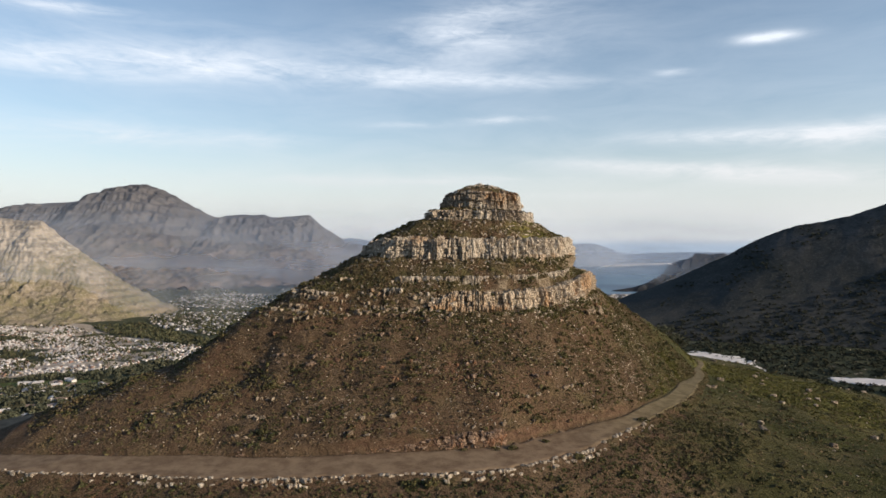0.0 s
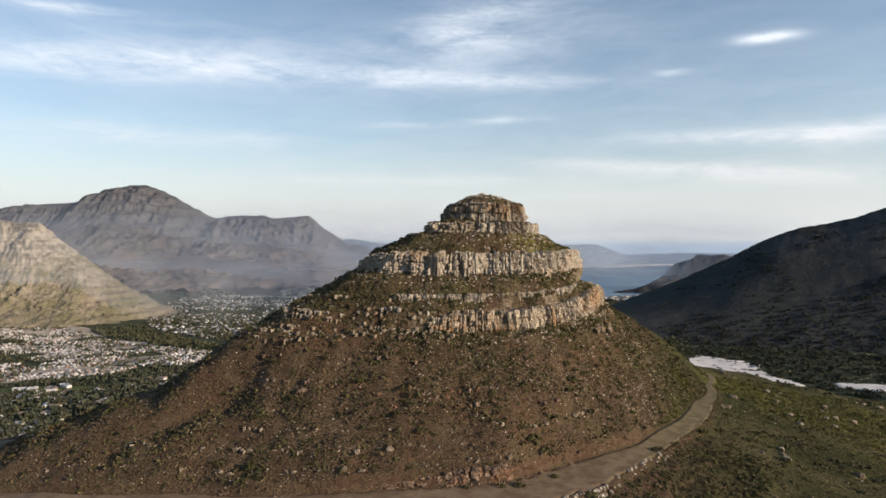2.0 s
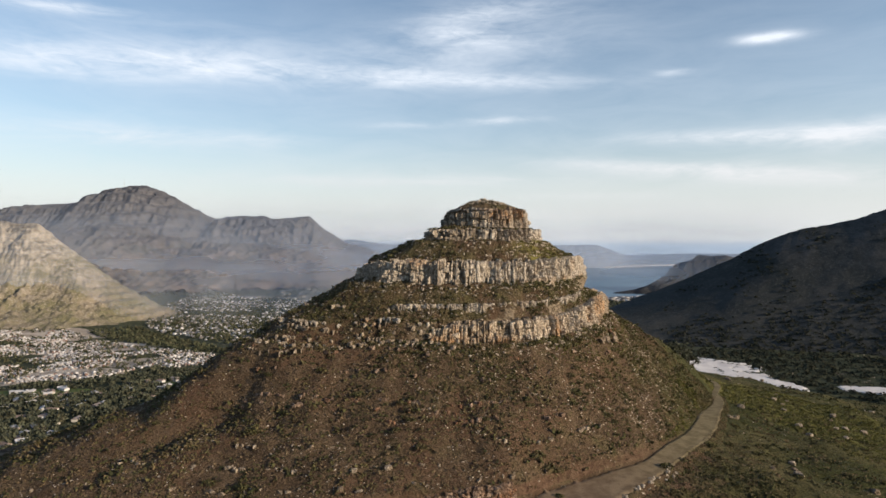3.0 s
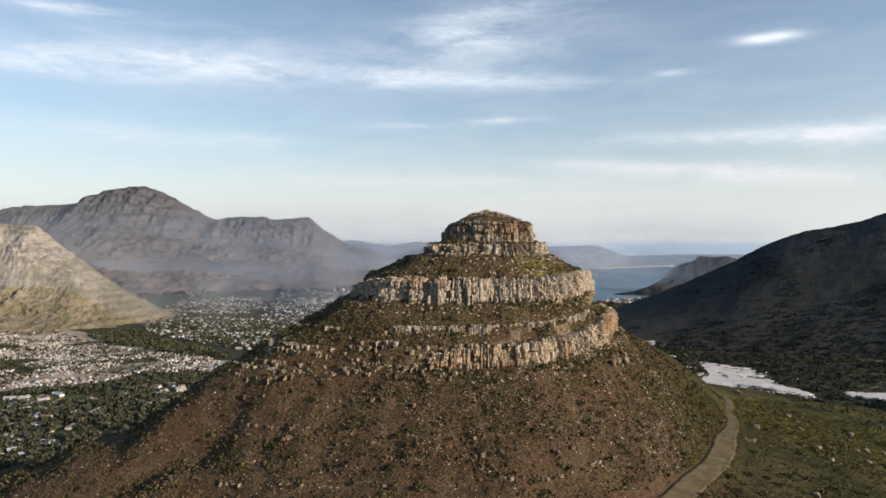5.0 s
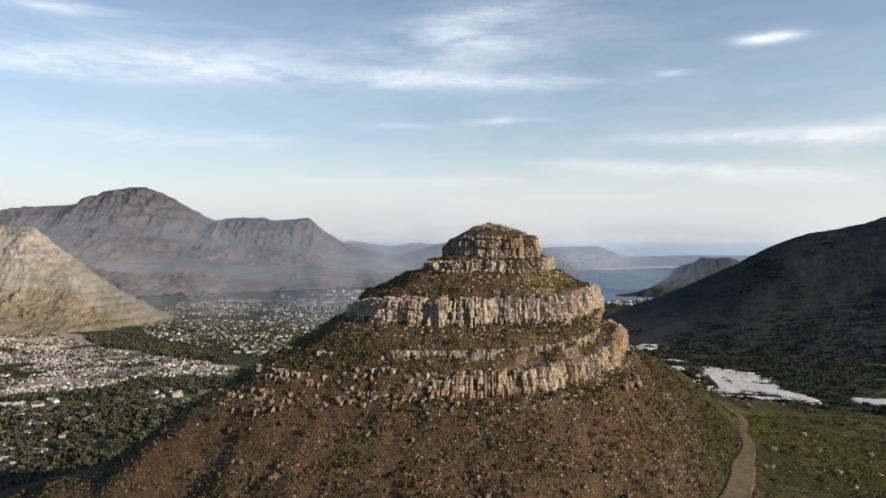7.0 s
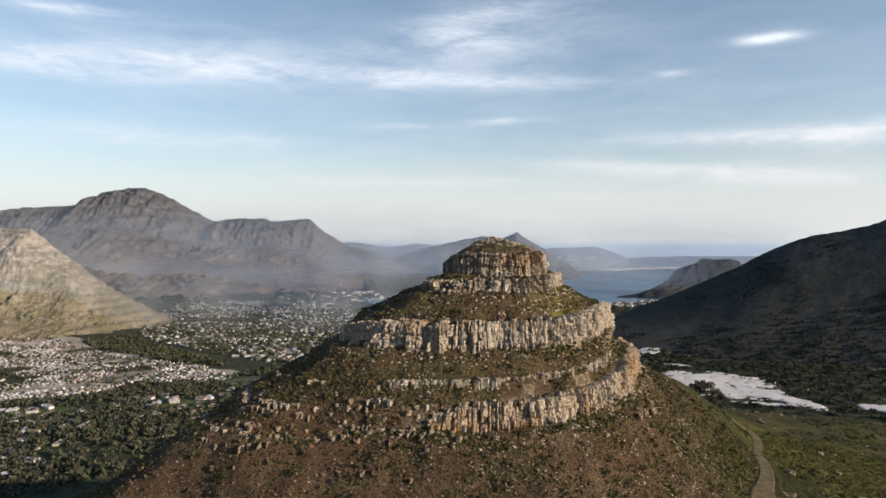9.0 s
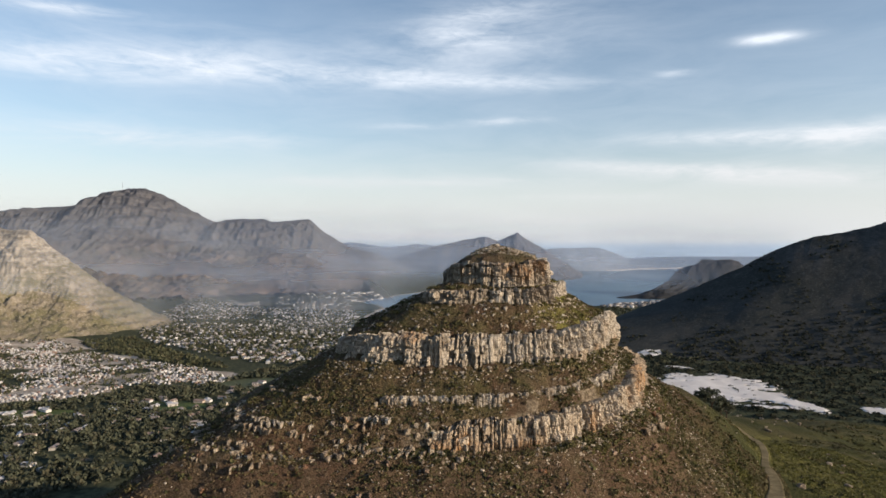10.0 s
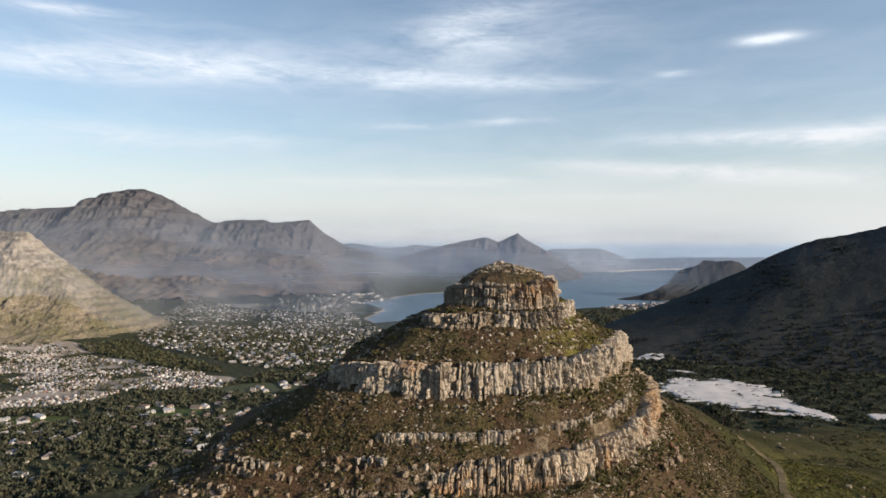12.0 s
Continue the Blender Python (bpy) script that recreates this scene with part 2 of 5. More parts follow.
# darker copy of the cape's rock, with the headland's shade in its colour
M_HEAD = mountain_material("shaded_headland_rock", (0.030, 0.032, 0.038), (0.058, 0.057, 0.062), (0.027, 0.030, 0.033), (0.042, 0.042, 0.044), 60, 200, 1.2)
# dark scrub, with the slope's shade and haze also put into the colour
M_RIGHT = mountain_material("scrub_mountain_in_shade", (0.052, 0.052, 0.053), (0.092, 0.089, 0.087), (0.031, 0.035, 0.033), (0.046, 0.047, 0.044), 150, 400, 2.4)
M_SAND, M_SEA, M_VALLEY = sand_material(), water_material(), valley_material()

# ---------------------------------------------------------------- the hill
CX, CY = 13.0, 10.0
# level lines of the hill: height and points (x, y) on it, turned into radius by bearing from the front
LEVELS = {
    "cap_top": (245.0, ((9.5, -11.5), (18, -10.5), (25, -2), (27.2, 9), (14, 30), (1.5, 10), (0.2, 0), (1, -6.5))),
    "ledge": (241.2, ((9, -15.2), (18.5, -13.2), (24.8, -4.5), (28.8, 4), (32, 14), (14, 34), (-2, 9), (-4, -3), (-3.2, -13))),
    "cap_foot": (236.6, ((9, -17.8), (19.6, -15.2), (26.2, -6), (30.6, 4), (34.2, 15), (14, 38), (-8, 9), (-10, -4), (-6.5, -16))),
    "band_top": (231.2, ((4, -25.2), (12, -23.2), (23, -19), (33.2, -7), (41.2, 6), (45.5, 21), (36, 36), (14, 45), (-20, 10), (-23, -8), (-19, -20), (-6, -25))),
    "band_foot": (225.5, ((3.5, -27.6), (12.8, -25.2), (23.5, -21.5), (35.6, -8), (43.6, 6), (48.2, 22), (40, 38), (14, 48), (-25, 8), (-27.5, -11), (-21, -23.5), (-6, -27.4))),
    "mid": (220.0, ((11, -32), (26, -24.6), (34.6, -16.6), (44, 2.5), (48, 17), (46, 38), (14, 52), (-33, 2), (-37.5, -21), (-29, -30.5), (-6, -34))),
    "low_top": (216.6, ((-0.7, -37.6), (10, -36.2), (18, -32.6), (27, -27.6), (33, -22), (39, -15.6), (47, -1), (51.8, 12), (55, 24), (50, 40), (14, 56), (-40, -5), (-43.5, -26), (-41, -33.5), (-13, -37))),
    "low_foot": (211.0, ((-0.7, -39.8), (10, -38.2), (19, -34.4), (28.5, -29), (35, -23), (41, -16.4), (49.6, -1), (54.4, 12), (57.6, 25), (52, 43), (14, 60), (-49, -8), (-46.5, -35.5), (-13, -39))),
    "slope": (196.6, ((19, -55), (36, -42.5), (48, -26), (58, -11), (73.5, 20), (85, 46), (85, 80), (40, 104), (-50, 20), (-62, -15), (-73, -33), (-68, -48), (-51, -49.5), (-11, -58.0))),
}


def around(points):
    """The radius of a level line at any bearing, from a few of its points."""
    pts = sorted((math.atan2(px - CX, -(py - CY)), math.hypot(px - CX, py - CY)) for px, py in points)
    a = np.array([q[0] for q in pts])
    r = np.array([q[1] for q in pts])
    aa = np.concatenate([a - 2 * np.pi, a, a + 2 * np.pi])
    rr = np.concatenate([r, r, r])

    def radius(phi):
        # smooth cubic through the points
        k = np.clip(np.searchsorted(aa, phi) - 1, 1, len(aa) - 3)
        h = aa[k + 1] - aa[k]
        t = (phi - aa[k]) / h
        m0 = (rr[k + 1] - rr[k - 1]) / (aa[k + 1] - aa[k - 1]) * h * 0.8
        m1 = (rr[k + 2] - rr[k]) / (aa[k + 2] - aa[k]) * h * 0.8
        return ((2 * t ** 3 - 3 * t ** 2 + 1) * rr[k] + (t ** 3 - 2 * t ** 2 + t) * m0
                + (-2 * t ** 3 + 3 * t ** 2) * rr[k + 1] + (t ** 3 - t ** 2) * m1)
    return radius


RADIUS = {k: around(v[1]) for k, v in LEVELS.items()}
# the dirt road that winds round the hill: centre line and height
ROAD = ((-108, -72, 182.6), (-82, -77.5, 183.7), (-54, -80, 184), (-10, -79.5, 184.3), (13, -76, 184.3), (28, -66.5, 184.3), (43, -54.5, 184.5),
        (62, -33, 184.3), (84, 3, 182), (104, 45, 177.8), (121, 92, 173.2), (114, 135, 175), (62, 158, 171), (-20, 135, 166), (-75, 80, 170), (-98, 30, 174), (-118, -10, 177), (-124, -45, 180), (-118, -62, 181.8))
road_radius = around([q[:2] for q in ROAD])
_rp = sorted((math.atan2(q[0] - CX, -(q[1] - CY)), q[2]) for q in ROAD)


def road_height(phi):
    return np.interp(phi, [q[0] for q in _rp], [q[1] for q in _rp], period=2 * np.pi)


def valley_height(x, y):
    """The valley floor, which falls to the bay."""
    x, y = np.asarray(x, float), np.asarray(y, float)
    near = (1783 + 0.59 * (x + 231) - y) * 0.86                       # metres inland of the beach
    shore = np.interp(y, [1700, 1783, 2216, 2500, 2830, 3930, 5000], [-231, -231, -240, -330, -170, 943, 1500])
    west = shore - x                                                   # metres inland of the far shore
    inland = np.maximum(near, west) + 25 * fbm(x / 120, y / 120, 3, 66)
    z = 66 * (1 - np.exp(-np.clip(inland, 0, None) / 420)) + 1.0 - 8 * step(-inland, 0, 40)
    z = z - 34 * (1 - step(np.hypot(x - CX, y - CY), 400, 720)) * step(x, -60, 120)
    return z + 2.0 * fbm(x / 160, y / 160, 4, 60) * step(inland, 20, 120)


front = np.linspace(-1.75, 2.3, 800)
back = np.linspace(2.3, 2 * np.pi - 1.75, 110)[1:-1]
PHI = np.concatenate([front, back])
PHI = (PHI + np.pi) % (2 * np.pi) - np.pi


def road_half(phi):
    """Half the road's width: a wide cleared bench in front, a plain track round the side."""
    return 3.7 + 3.7 * step(-phi, -0.62, -0.15) - 1.5 * step(phi, 1.5, 1.95)


def rise(phi):
    """The lowest strata climb towards the east."""
    return 2.4 * step(phi, 0.25, 1.3)


def lower_west(phi):
    """The summit's cliff loses height towards the west and the back."""
    return 2.2 * step(-np.sin(phi) + 0.35 * (np.cos(phi) < 0), 0.35, 0.95)


def hill_points():
    phi = PHI
    ux, uy = np.sin(phi), -np.cos(phi)
    hw = road_half(phi)
    rr = road_radius(phi)
    rz = road_height(phi)
    rings = [(np.zeros_like(phi) + 0.05, np.full_like(phi, 250.1), 1)]
    sag = lower_west(phi)

    def ring(r, z, n):
        rings.append((r + 0 * phi, z + 0 * phi, n))
    R = {k: f(phi) + 0.9 * fbm(np.sin(phi) * 8 + j, np.cos(phi) * 8, 4, 3 + 7 * j) for j, (k, f) in enumerate(RADIUS.items())}
    ring(R["cap_top"] * 0.42, 248.8 - 0.3 * sag, 10)
    ring(R["cap_top"] * 0.72, 247.3 - 0.8 * sag, 8)
    ring(R["cap_top"] - 3.0, 245.9 - sag, 8)
    ring(R["cap_top"] - 2.0, 241.9 - 0.5 * sag, 8)
    ring(R["ledge"] - 2.2, 240.3 - 0.3 * sag, 6)
    ring(R["ledge"] - 1.4, 237.6, 8)
    ring(R["cap_foot"], 236.4, 4)
    ring(R["band_top"] - 2.0, 231.3, 24)
    ring(R["band_foot"] - 2.4, 226.0, 12)
    ring(R["band_foot"] + 0.3, 224.9, 3)
    ease = 1 - step(phi, -0.55, -0.15)
    ring(R["mid"] - 0.8 - 1.2 * ease, 220.2 + 0.45 * rise(phi), 16)
    ring(R["mid"], 219.4 + 0.45 * rise(phi), 4)
    ring(R["low_top"] - 1.5 + 2.1 * ease, 216.6 - 0.5 * ease + rise(phi), 8)
    ring(R["low_foot"] - 2.3 + 3.2 * ease, 211.6 + rise(phi), 12)
    ring(R["low_foot"] + 0.3 + 3.4 * ease, 210.7 + rise(phi), 3)
    ring(R["slope"], 196.6, 44)
    cutting = 1.0 + 2.2 * step(phi, -0.75, -0.2) * (1 - step(phi, 0.55, 0.9))
    ring(rr - hw - 1.2, rz + cutting, 36)
    ring(rr - hw, rz + 0.05, 5)
    ring(rr + hw, rz - 0.2, 12)
    ring(rr + hw + 1.5, rz - 1.4, 4)
    right = step(np.sin(phi), 0.1, 0.8)
    left = np.maximum(step(-phi, 0.95, 1.25), step(phi, 2.3, 2.6))
    for dr, dz_f, dz_r, dz_l, cnt in ((22, -11, -6.0, -24, 24), (70, -36, -14, -78, 20), (170, -78, -38, -125, 16), (440, -122, -102, -150, 22)):
        ring(rr + hw + dr, rz + (dz_f * (1 - left) + dz_l * left) * (1 - right) + dz_r * right, cnt)
    rs, zs = [], []
    for (r0, z0, _), (r1, z1, cnt) in zip(rings, rings[1:]):
        for k in range(cnt):
            t = k / cnt
            rs.append(r0 + (r1 - r0) * t)
            zs.append(z0 + (z1 - z0) * t)
    rs.append(rings[-1][0])
    zs.append(rings[-1][1])
    rs, zs = np.array(rs).T, np.array(zs).T
    x, y = CX + rs * ux[:, None], CY + rs * uy[:, None]
    # uneven ground: knolls, ledges and stones, but the road stays even
    off = np.abs(rs - rr[:, None]) - hw[:, None]
    rough = 0.05 + 0.95 * step(off, 0.0, 5.0)
    zs = zs + rough * (0.9 * fbm(x / 14, y / 14, 4, 11) * step(rs, 30, 60) + 0.35 * fbm(x / 3.2, y / 3.2, 4, 21))
    # a shaded ravine on the west flank
    wander = -0.835 + 0.03 * np.sin(rs / 6.0)
    zs = zs - 1.9 * np.exp(-((phi[:, None] - wander) / 0.05) ** 2) * step(rs, 76, 84) * (1 - step(rs, 98, 108))
    stepped = step(rs, 55, 70) * rough * (1 - step(rs - rr[:, None], -4, 0))
    zs = zs + stepped * 0.9 * (np.abs(((zs + 1.5 * fbm(x / 22, y / 22, 3, 77)) / 4.2) % 1 - 0.5) * 2 - 0.5) * step(fbm(x / 26, y / 26, 3, 78), -0.1, 0.5)
    zs = zs + rough * step(rs, 110, 260) * 5 * fbm(x / 70, y / 70, 4, 31)
    return np.stack([x, y, zs], -1), rs


HILL, HILL_R = hill_points()
hill = tagged(sheet("ground_hill", HILL, M_HILL, closed=True), "rocky cone-shaped hill of brown soil, scrub and sandstone", "hill", kind="structure")

# ---------------------------------------------------------------- the valley floor and the sea
OX, OY = 0.0, -180.0


def fan(radii, fine=1000):
    a = np.concatenate([np.linspace(-0.80, 0.80, fine), np.linspace(0.80, 2 * np.pi - 0.80, 80)[1:-1]])
    return OX + radii[None, :] * np.sin(a)[:, None], OY + radii[None, :] * np.cos(a)[:, None]


gx, gy = fan(np.concatenate([np.linspace(1, 260, 12), np.geomspace(300, 4900, 170)]), 320)
far = np.hypot(gx - OX, gy - OY)
gz = valley_height(gx, gy)
gz = np.where(np.hypot(gx - CX, gy - CY) < 250, np.minimum(gz, 20), gz)
ground = tagged(sheet("ground", np.stack([gx, gy, gz], -1), M_VALLEY, closed=True), "wooded valley floor with fields and houses", "ground", kind="structure")


def sea_level(x, y):
    d = np.hypot(x - OX, y - OY)
    return 45 * np.clip((d - 3800) / 1000, 0, None) ** 1.6


wx, wy = fan(np.geomspace(1200, 4900, 60), 200)
sea = tagged(sheet("water", np.stack([wx, wy, sea_level(wx, wy)], -1), M_SEA, closed=True), "calm blue sea of a wide bay", "sea", kind="structure")

# ---------------------------------------------------------------- the mountains round the bay
F = 784 / math.tan(radians(35))


def range_of_hills(name, mat, crest, foot, label, base=0.0, rows=64, cols=240, gully=0.12, crag=0.5, seed=5, back=1.4, wave=60.0, strata=0.0, base_end=None, bend=1.25, lumps=0.035, smooth=0, flutes=0.0, rugged=0.0, close=1.0):
    """A mountain chain: crest points (x, y, height), a slope down to a foot that lies `foot` metres (dx, dy) in front of it."""
    c = np.array(crest, float)
    s = np.concatenate([[0], np.cumsum(np.hypot(*(np.diff(c[:, :2], axis=0).T)))])
    t = np.linspace(0, s[-1], cols)
    line = np.stack([np.interp(t, s, c[:, k]) for k in range(3)], -1)
    if smooth:
        w = np.exp(-np.linspace(-2, 2, 2 * smooth + 1) ** 2)
        for k in range(3):
            line[:, k] = np.convolve(np.pad(line[:, k], smooth, mode="reflect", reflect_type="odd"), w / w.sum(), mode="valid")
    v = np.concatenate([1 - np.linspace(1, 0, rows) ** close, np.linspace(1, 1 + back, rows // 4)[1:]])
    u = np.abs(v - 1)                      # 0 on the crest, 1 at the foot
    sgn = np.where(v <= 1, 1.0, -1.0)
    along01 = np.linspace(0, 1, cols)
    fx = np.interp(along01, [0, 0.75, 1], [foot[0], foot[len(foot) // 2 - len(foot) // 2 % 2], foot[-2]])[:, None]
    fy = np.interp(along01, [0, 0.75, 1], [foot[1], foot[len(foot) // 2 - len(foot) // 2 % 2 + 1], foot[-1]])[:, None]
    x = line[:, 0][:, None] + fx * (u * sgn)[None, :]
    y = line[:, 1][:, None] + fy * (u * sgn)[None, :]
    prof = (1 - np.minimum(u, 1))
    p = prof ** bend * (1 - 0.25 * crag) + 0.25 * crag * step(prof, 0.66, 0.86)
    top = line[:, 2][:, None]
    base = np.interp(along01, [0, 0.75, 1], [base, base if base_end is None else base - 4, base if base_end is None else base_end])[:, None]
    along = t[:, None]
    g = ridged(along / wave + 0.5 * fbm(along / wave, u[None, :] * 3, 2, seed), u[None, :] * 0.7 + 0 * along, 4, seed) - 0.45
    z = base + (top - base) * p[None, :] + (top - base) * gully * g * (np.sin(np.pi * np.clip(u, 0, 1)) ** 0.7)[None, :]
    z = z + lumps * (top - base) * fbm(x / (wave * 0.4), y / (wave * 0.4), 5, seed + 9) * step(u, 0.0, 0.1)[None, :]
    z = z + 0.012 * (top - base) * fbm(along / (wave * 0.16), 0 * along + 3.3, 4, seed + 4) * np.exp(-u * 14)[None, :]
    if strata:
        lump = z + 0.25 * strata * fbm(x / (wave * 0.7), y / (wave * 0.7), 4, seed + 20)
        q = lump / strata
        ledge = strata * (np.floor(q) + step(q - np.floor(q), 0.2, 0.62)) - lump
        z = z + 0.55 * ledge * (step(prof, 0.3, 0.6) * step(u, 0.0, 0.06))[None, :] * step(fbm(x / (wave * 1.5), y / (wave * 1.5), 3, seed + 21), -0.5, 0.2)
        z = z + 0.14 * strata * fbm(x / (wave * 0.1), y / (wave * 0.1), 3, seed + 22) * step(u, 0.0, 0.1)[None, :]
    if rugged:
        spurs = 0.5 * fbm(x / (wave * 0.16), y / (wave * 0.16), 5, seed + 30, 0.6)
        z = z + rugged * (top - base) * spurs * (step(prof, 0.32, 0.62) * step(u, 0.0, 0.05))[None, :] * (0.35 + 0.65 * step(fbm(x / wave, y / wave, 3, seed + 31), -0.4, 0.5))
    if flutes:
        # buttresses and gullies that score the cliffs under the crest
        groove = ridged(along / (wave * 0.32) + 0.15 * fbm(along / wave, u[None, :] * 9, 2, seed + 33), u[None, :] * 1.5, 3, seed + 32) - 0.5
        push = flutes * groove * (step(u, 0.015, 0.06) * (1 - step(u, 0.16, 0.45)))[None, :] * sgn[None, :]
        long = np.hypot(fx, fy)
        x, y = x + fx / long * push, y + fy / long * push
    z = np.where(u[None, :] > 1, base - 5.0, z)
    return tagged(sheet(name, np.stack([x, y, z], -1), mat), label, "mountain", kind="structure")


def spot(px, py, t, d):
    """A place on the skyline by its bearing: right and up from the line of flight, d metres ahead of the drone."""
    eye = (0.25 - 0.07 * t, -211.2 + 5.32 * t, 231.05 + 2.03 * t)
    level = 441 - F * math.tan(radians(0.87 - 0.0115 * t))
    turn = math.tan(radians(0.0125 * (t - 6.0)))
    return eye[0] + ((px - 784) / F - turn) * d, eye[1] + d, eye[2] - (py - level) / F * d


def skyline(t, rows):
    return [spot(px, py, t, d) for px, py, d in rows]


range_of_hills("mountain_west", M_LEFT, skyline(0, ((-420, 300, 1500), (-100, 372, 1560), (0, 384, 1600), (40, 391, 1600), (76, 391, 1600), (92, 405, 1600), (125, 432, 1600),
               (180, 472, 1600), (230, 507, 1610), (280, 538, 1620), (318, 552, 1630))), (60, -420), "sunlit pale sandstone hill with scrub on its slopes", base=20, gully=0.08, crag=0.9, seed=12, wave=85, rows=200, cols=520, strata=15, lumps=0.022, rugged=0.07, flutes=5)
range_of_hills("mountain_range", M_RANGE, skyline(0, ((-300, 380, 3900), (-120, 392, 3900), (0, 375, 3900), (60, 362, 3900), (150, 356, 3900), (195, 334, 3900), (235, 328, 3900), (268, 328, 3900), (312, 347, 3900),
               (352, 372, 3950), (387, 388, 4000), (402, 381, 4000), (470, 380, 4050), (482, 386, 4050), (548, 381, 4100), (572, 402, 4100), (612, 427, 4150), (660, 440, 4200), (730, 470, 4200))),
               (500, -2300, 250, -1900, 150, -800), "hazy grey mountain range with a broad rounded summit", base=70, base_end=-6, gully=0.10, crag=1.0, seed=31, wave=230, cols=700, rows=210, strata=62, lumps=0.014, flutes=60, rugged=0.012, close=1.5)
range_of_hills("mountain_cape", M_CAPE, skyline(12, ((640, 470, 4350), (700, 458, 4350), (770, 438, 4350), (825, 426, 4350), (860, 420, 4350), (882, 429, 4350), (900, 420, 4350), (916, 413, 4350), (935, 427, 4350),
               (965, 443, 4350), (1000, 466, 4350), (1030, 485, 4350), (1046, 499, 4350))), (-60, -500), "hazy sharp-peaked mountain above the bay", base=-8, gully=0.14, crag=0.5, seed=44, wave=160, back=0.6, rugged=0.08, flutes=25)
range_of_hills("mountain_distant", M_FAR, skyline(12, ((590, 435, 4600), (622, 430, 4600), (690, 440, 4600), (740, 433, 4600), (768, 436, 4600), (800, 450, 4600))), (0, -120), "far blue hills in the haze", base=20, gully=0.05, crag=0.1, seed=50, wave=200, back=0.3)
range_of_hills("mountain_far_coast", M_FAR, skyline(12, ((940, 450, 4600), (980, 441, 4600), (1060, 440, 4600), (1085, 448, 4600), (1112, 459, 4600), (1200, 456, 4600), (1290, 456, 4600), (1400, 456, 4600))), (0, -120), "far low coast across the bay, tinted blue as haze",
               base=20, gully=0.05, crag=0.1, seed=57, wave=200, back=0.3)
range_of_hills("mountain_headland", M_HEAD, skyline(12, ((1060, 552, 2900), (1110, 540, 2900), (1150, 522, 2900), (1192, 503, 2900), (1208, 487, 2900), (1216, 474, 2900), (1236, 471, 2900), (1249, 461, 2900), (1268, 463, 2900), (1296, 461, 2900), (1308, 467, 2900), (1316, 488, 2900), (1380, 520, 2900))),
               (-330, -200), "craggy headland at the harbour mouth, darkened as in shade", base=-5, gully=0.13, crag=0.9, seed=63, wave=110, lumps=0.05, rugged=0.10, flutes=6)
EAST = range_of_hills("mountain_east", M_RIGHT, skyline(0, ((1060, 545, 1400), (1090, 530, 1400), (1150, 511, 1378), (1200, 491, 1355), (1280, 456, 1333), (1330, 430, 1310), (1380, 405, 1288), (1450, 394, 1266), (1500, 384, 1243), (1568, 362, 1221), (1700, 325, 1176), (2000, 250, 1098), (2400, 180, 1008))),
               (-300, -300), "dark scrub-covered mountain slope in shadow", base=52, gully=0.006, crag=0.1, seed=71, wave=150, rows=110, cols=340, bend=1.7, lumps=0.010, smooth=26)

# ---------------------------------------------------------------- placing helpers
_order = np.argsort(PHI)
_phi_arr = PHI[_order]


def hill_height(x, y):
    """The height of the hill's surface at a place."""
    phi, r = math.atan2(x - CX, -(y - CY)), math.hypot(x - CX, y - CY)
    k = _order[min(int(np.searchsorted(_phi_arr, phi)), len(_phi_arr) - 1)]
    return float(np.interp(r, HILL_R[k], HILL[k, :, 2]))


_turns = np.linspace(-np.pi, np.pi, 3601)
_road_r, _road_w = road_radius(_turns).tolist(), road_half(_turns).tolist()


def land_height(x, y):
    g = float(valley_height(x, y))
    if math.hypot(x - CX, y - CY) < 470:
        return max(g if math.hypot(x - CX, y - CY) > 420 else -99, hill_height(x, y))
    return g


def part(name, me, parent, m, label=""):
    """A piece under a thing."""
    ob = new(name, me)
    ob.parent = parent
    ob.matrix_local = m
    if label:
        ob["label"] = label
    return ob


def thing(name, label, category, m=None, group="", kind=""):
    ob = new(name)
    ob.empty_display_size = 0.5
    if m is not None:
        ob.matrix_world = m
    return tagged(ob, label, category, group, kind)


def mesh_of(name, verts, faces, mat, smooth=False):
    me = bpy.data.meshes.new(name)
    me.from_pydata([tuple(v) for v in verts], [], [tuple(f) for f in faces])
    if smooth:
        me.polygons.foreach_set("use_smooth", [True] * len(me.polygons))
    me.materials.append(mat)
    me.update()
    return me


def rock_mesh(name, rng, mat, w=1.0, d=1.0, h=1.0, points=26, boxy=0.55):
    """A weathered block: the hull of points thrown over a rounded box."""
    bm = bmesh.new()
    for _ in range(points):
        v = np.array([rng.uniform(-1, 1), rng.uniform(-1, 1), rng.uniform(-1, 1)])
        k = rng.randrange(3)
        v[k] = math.copysign(1, v[k])
        sphere = v / np.linalg.norm(v)
        q = v * boxy + sphere * (1 - boxy) * 1.2
        bm.verts.new((q[0] * w / 2, q[1] * d / 2, q[2] * h / 2))
    res = bmesh.ops.convex_hull(bm, input=bm.verts)
    bmesh.ops.delete(bm, geom=[g for g in res["geom_interior"] if isinstance(g, bmesh.types.BMVert)], context="VERTS")
    me = bpy.data.meshes.new(name)
    bm.to_mesh(me)
    bm.free()
    me.materials.append(mat)
    return me


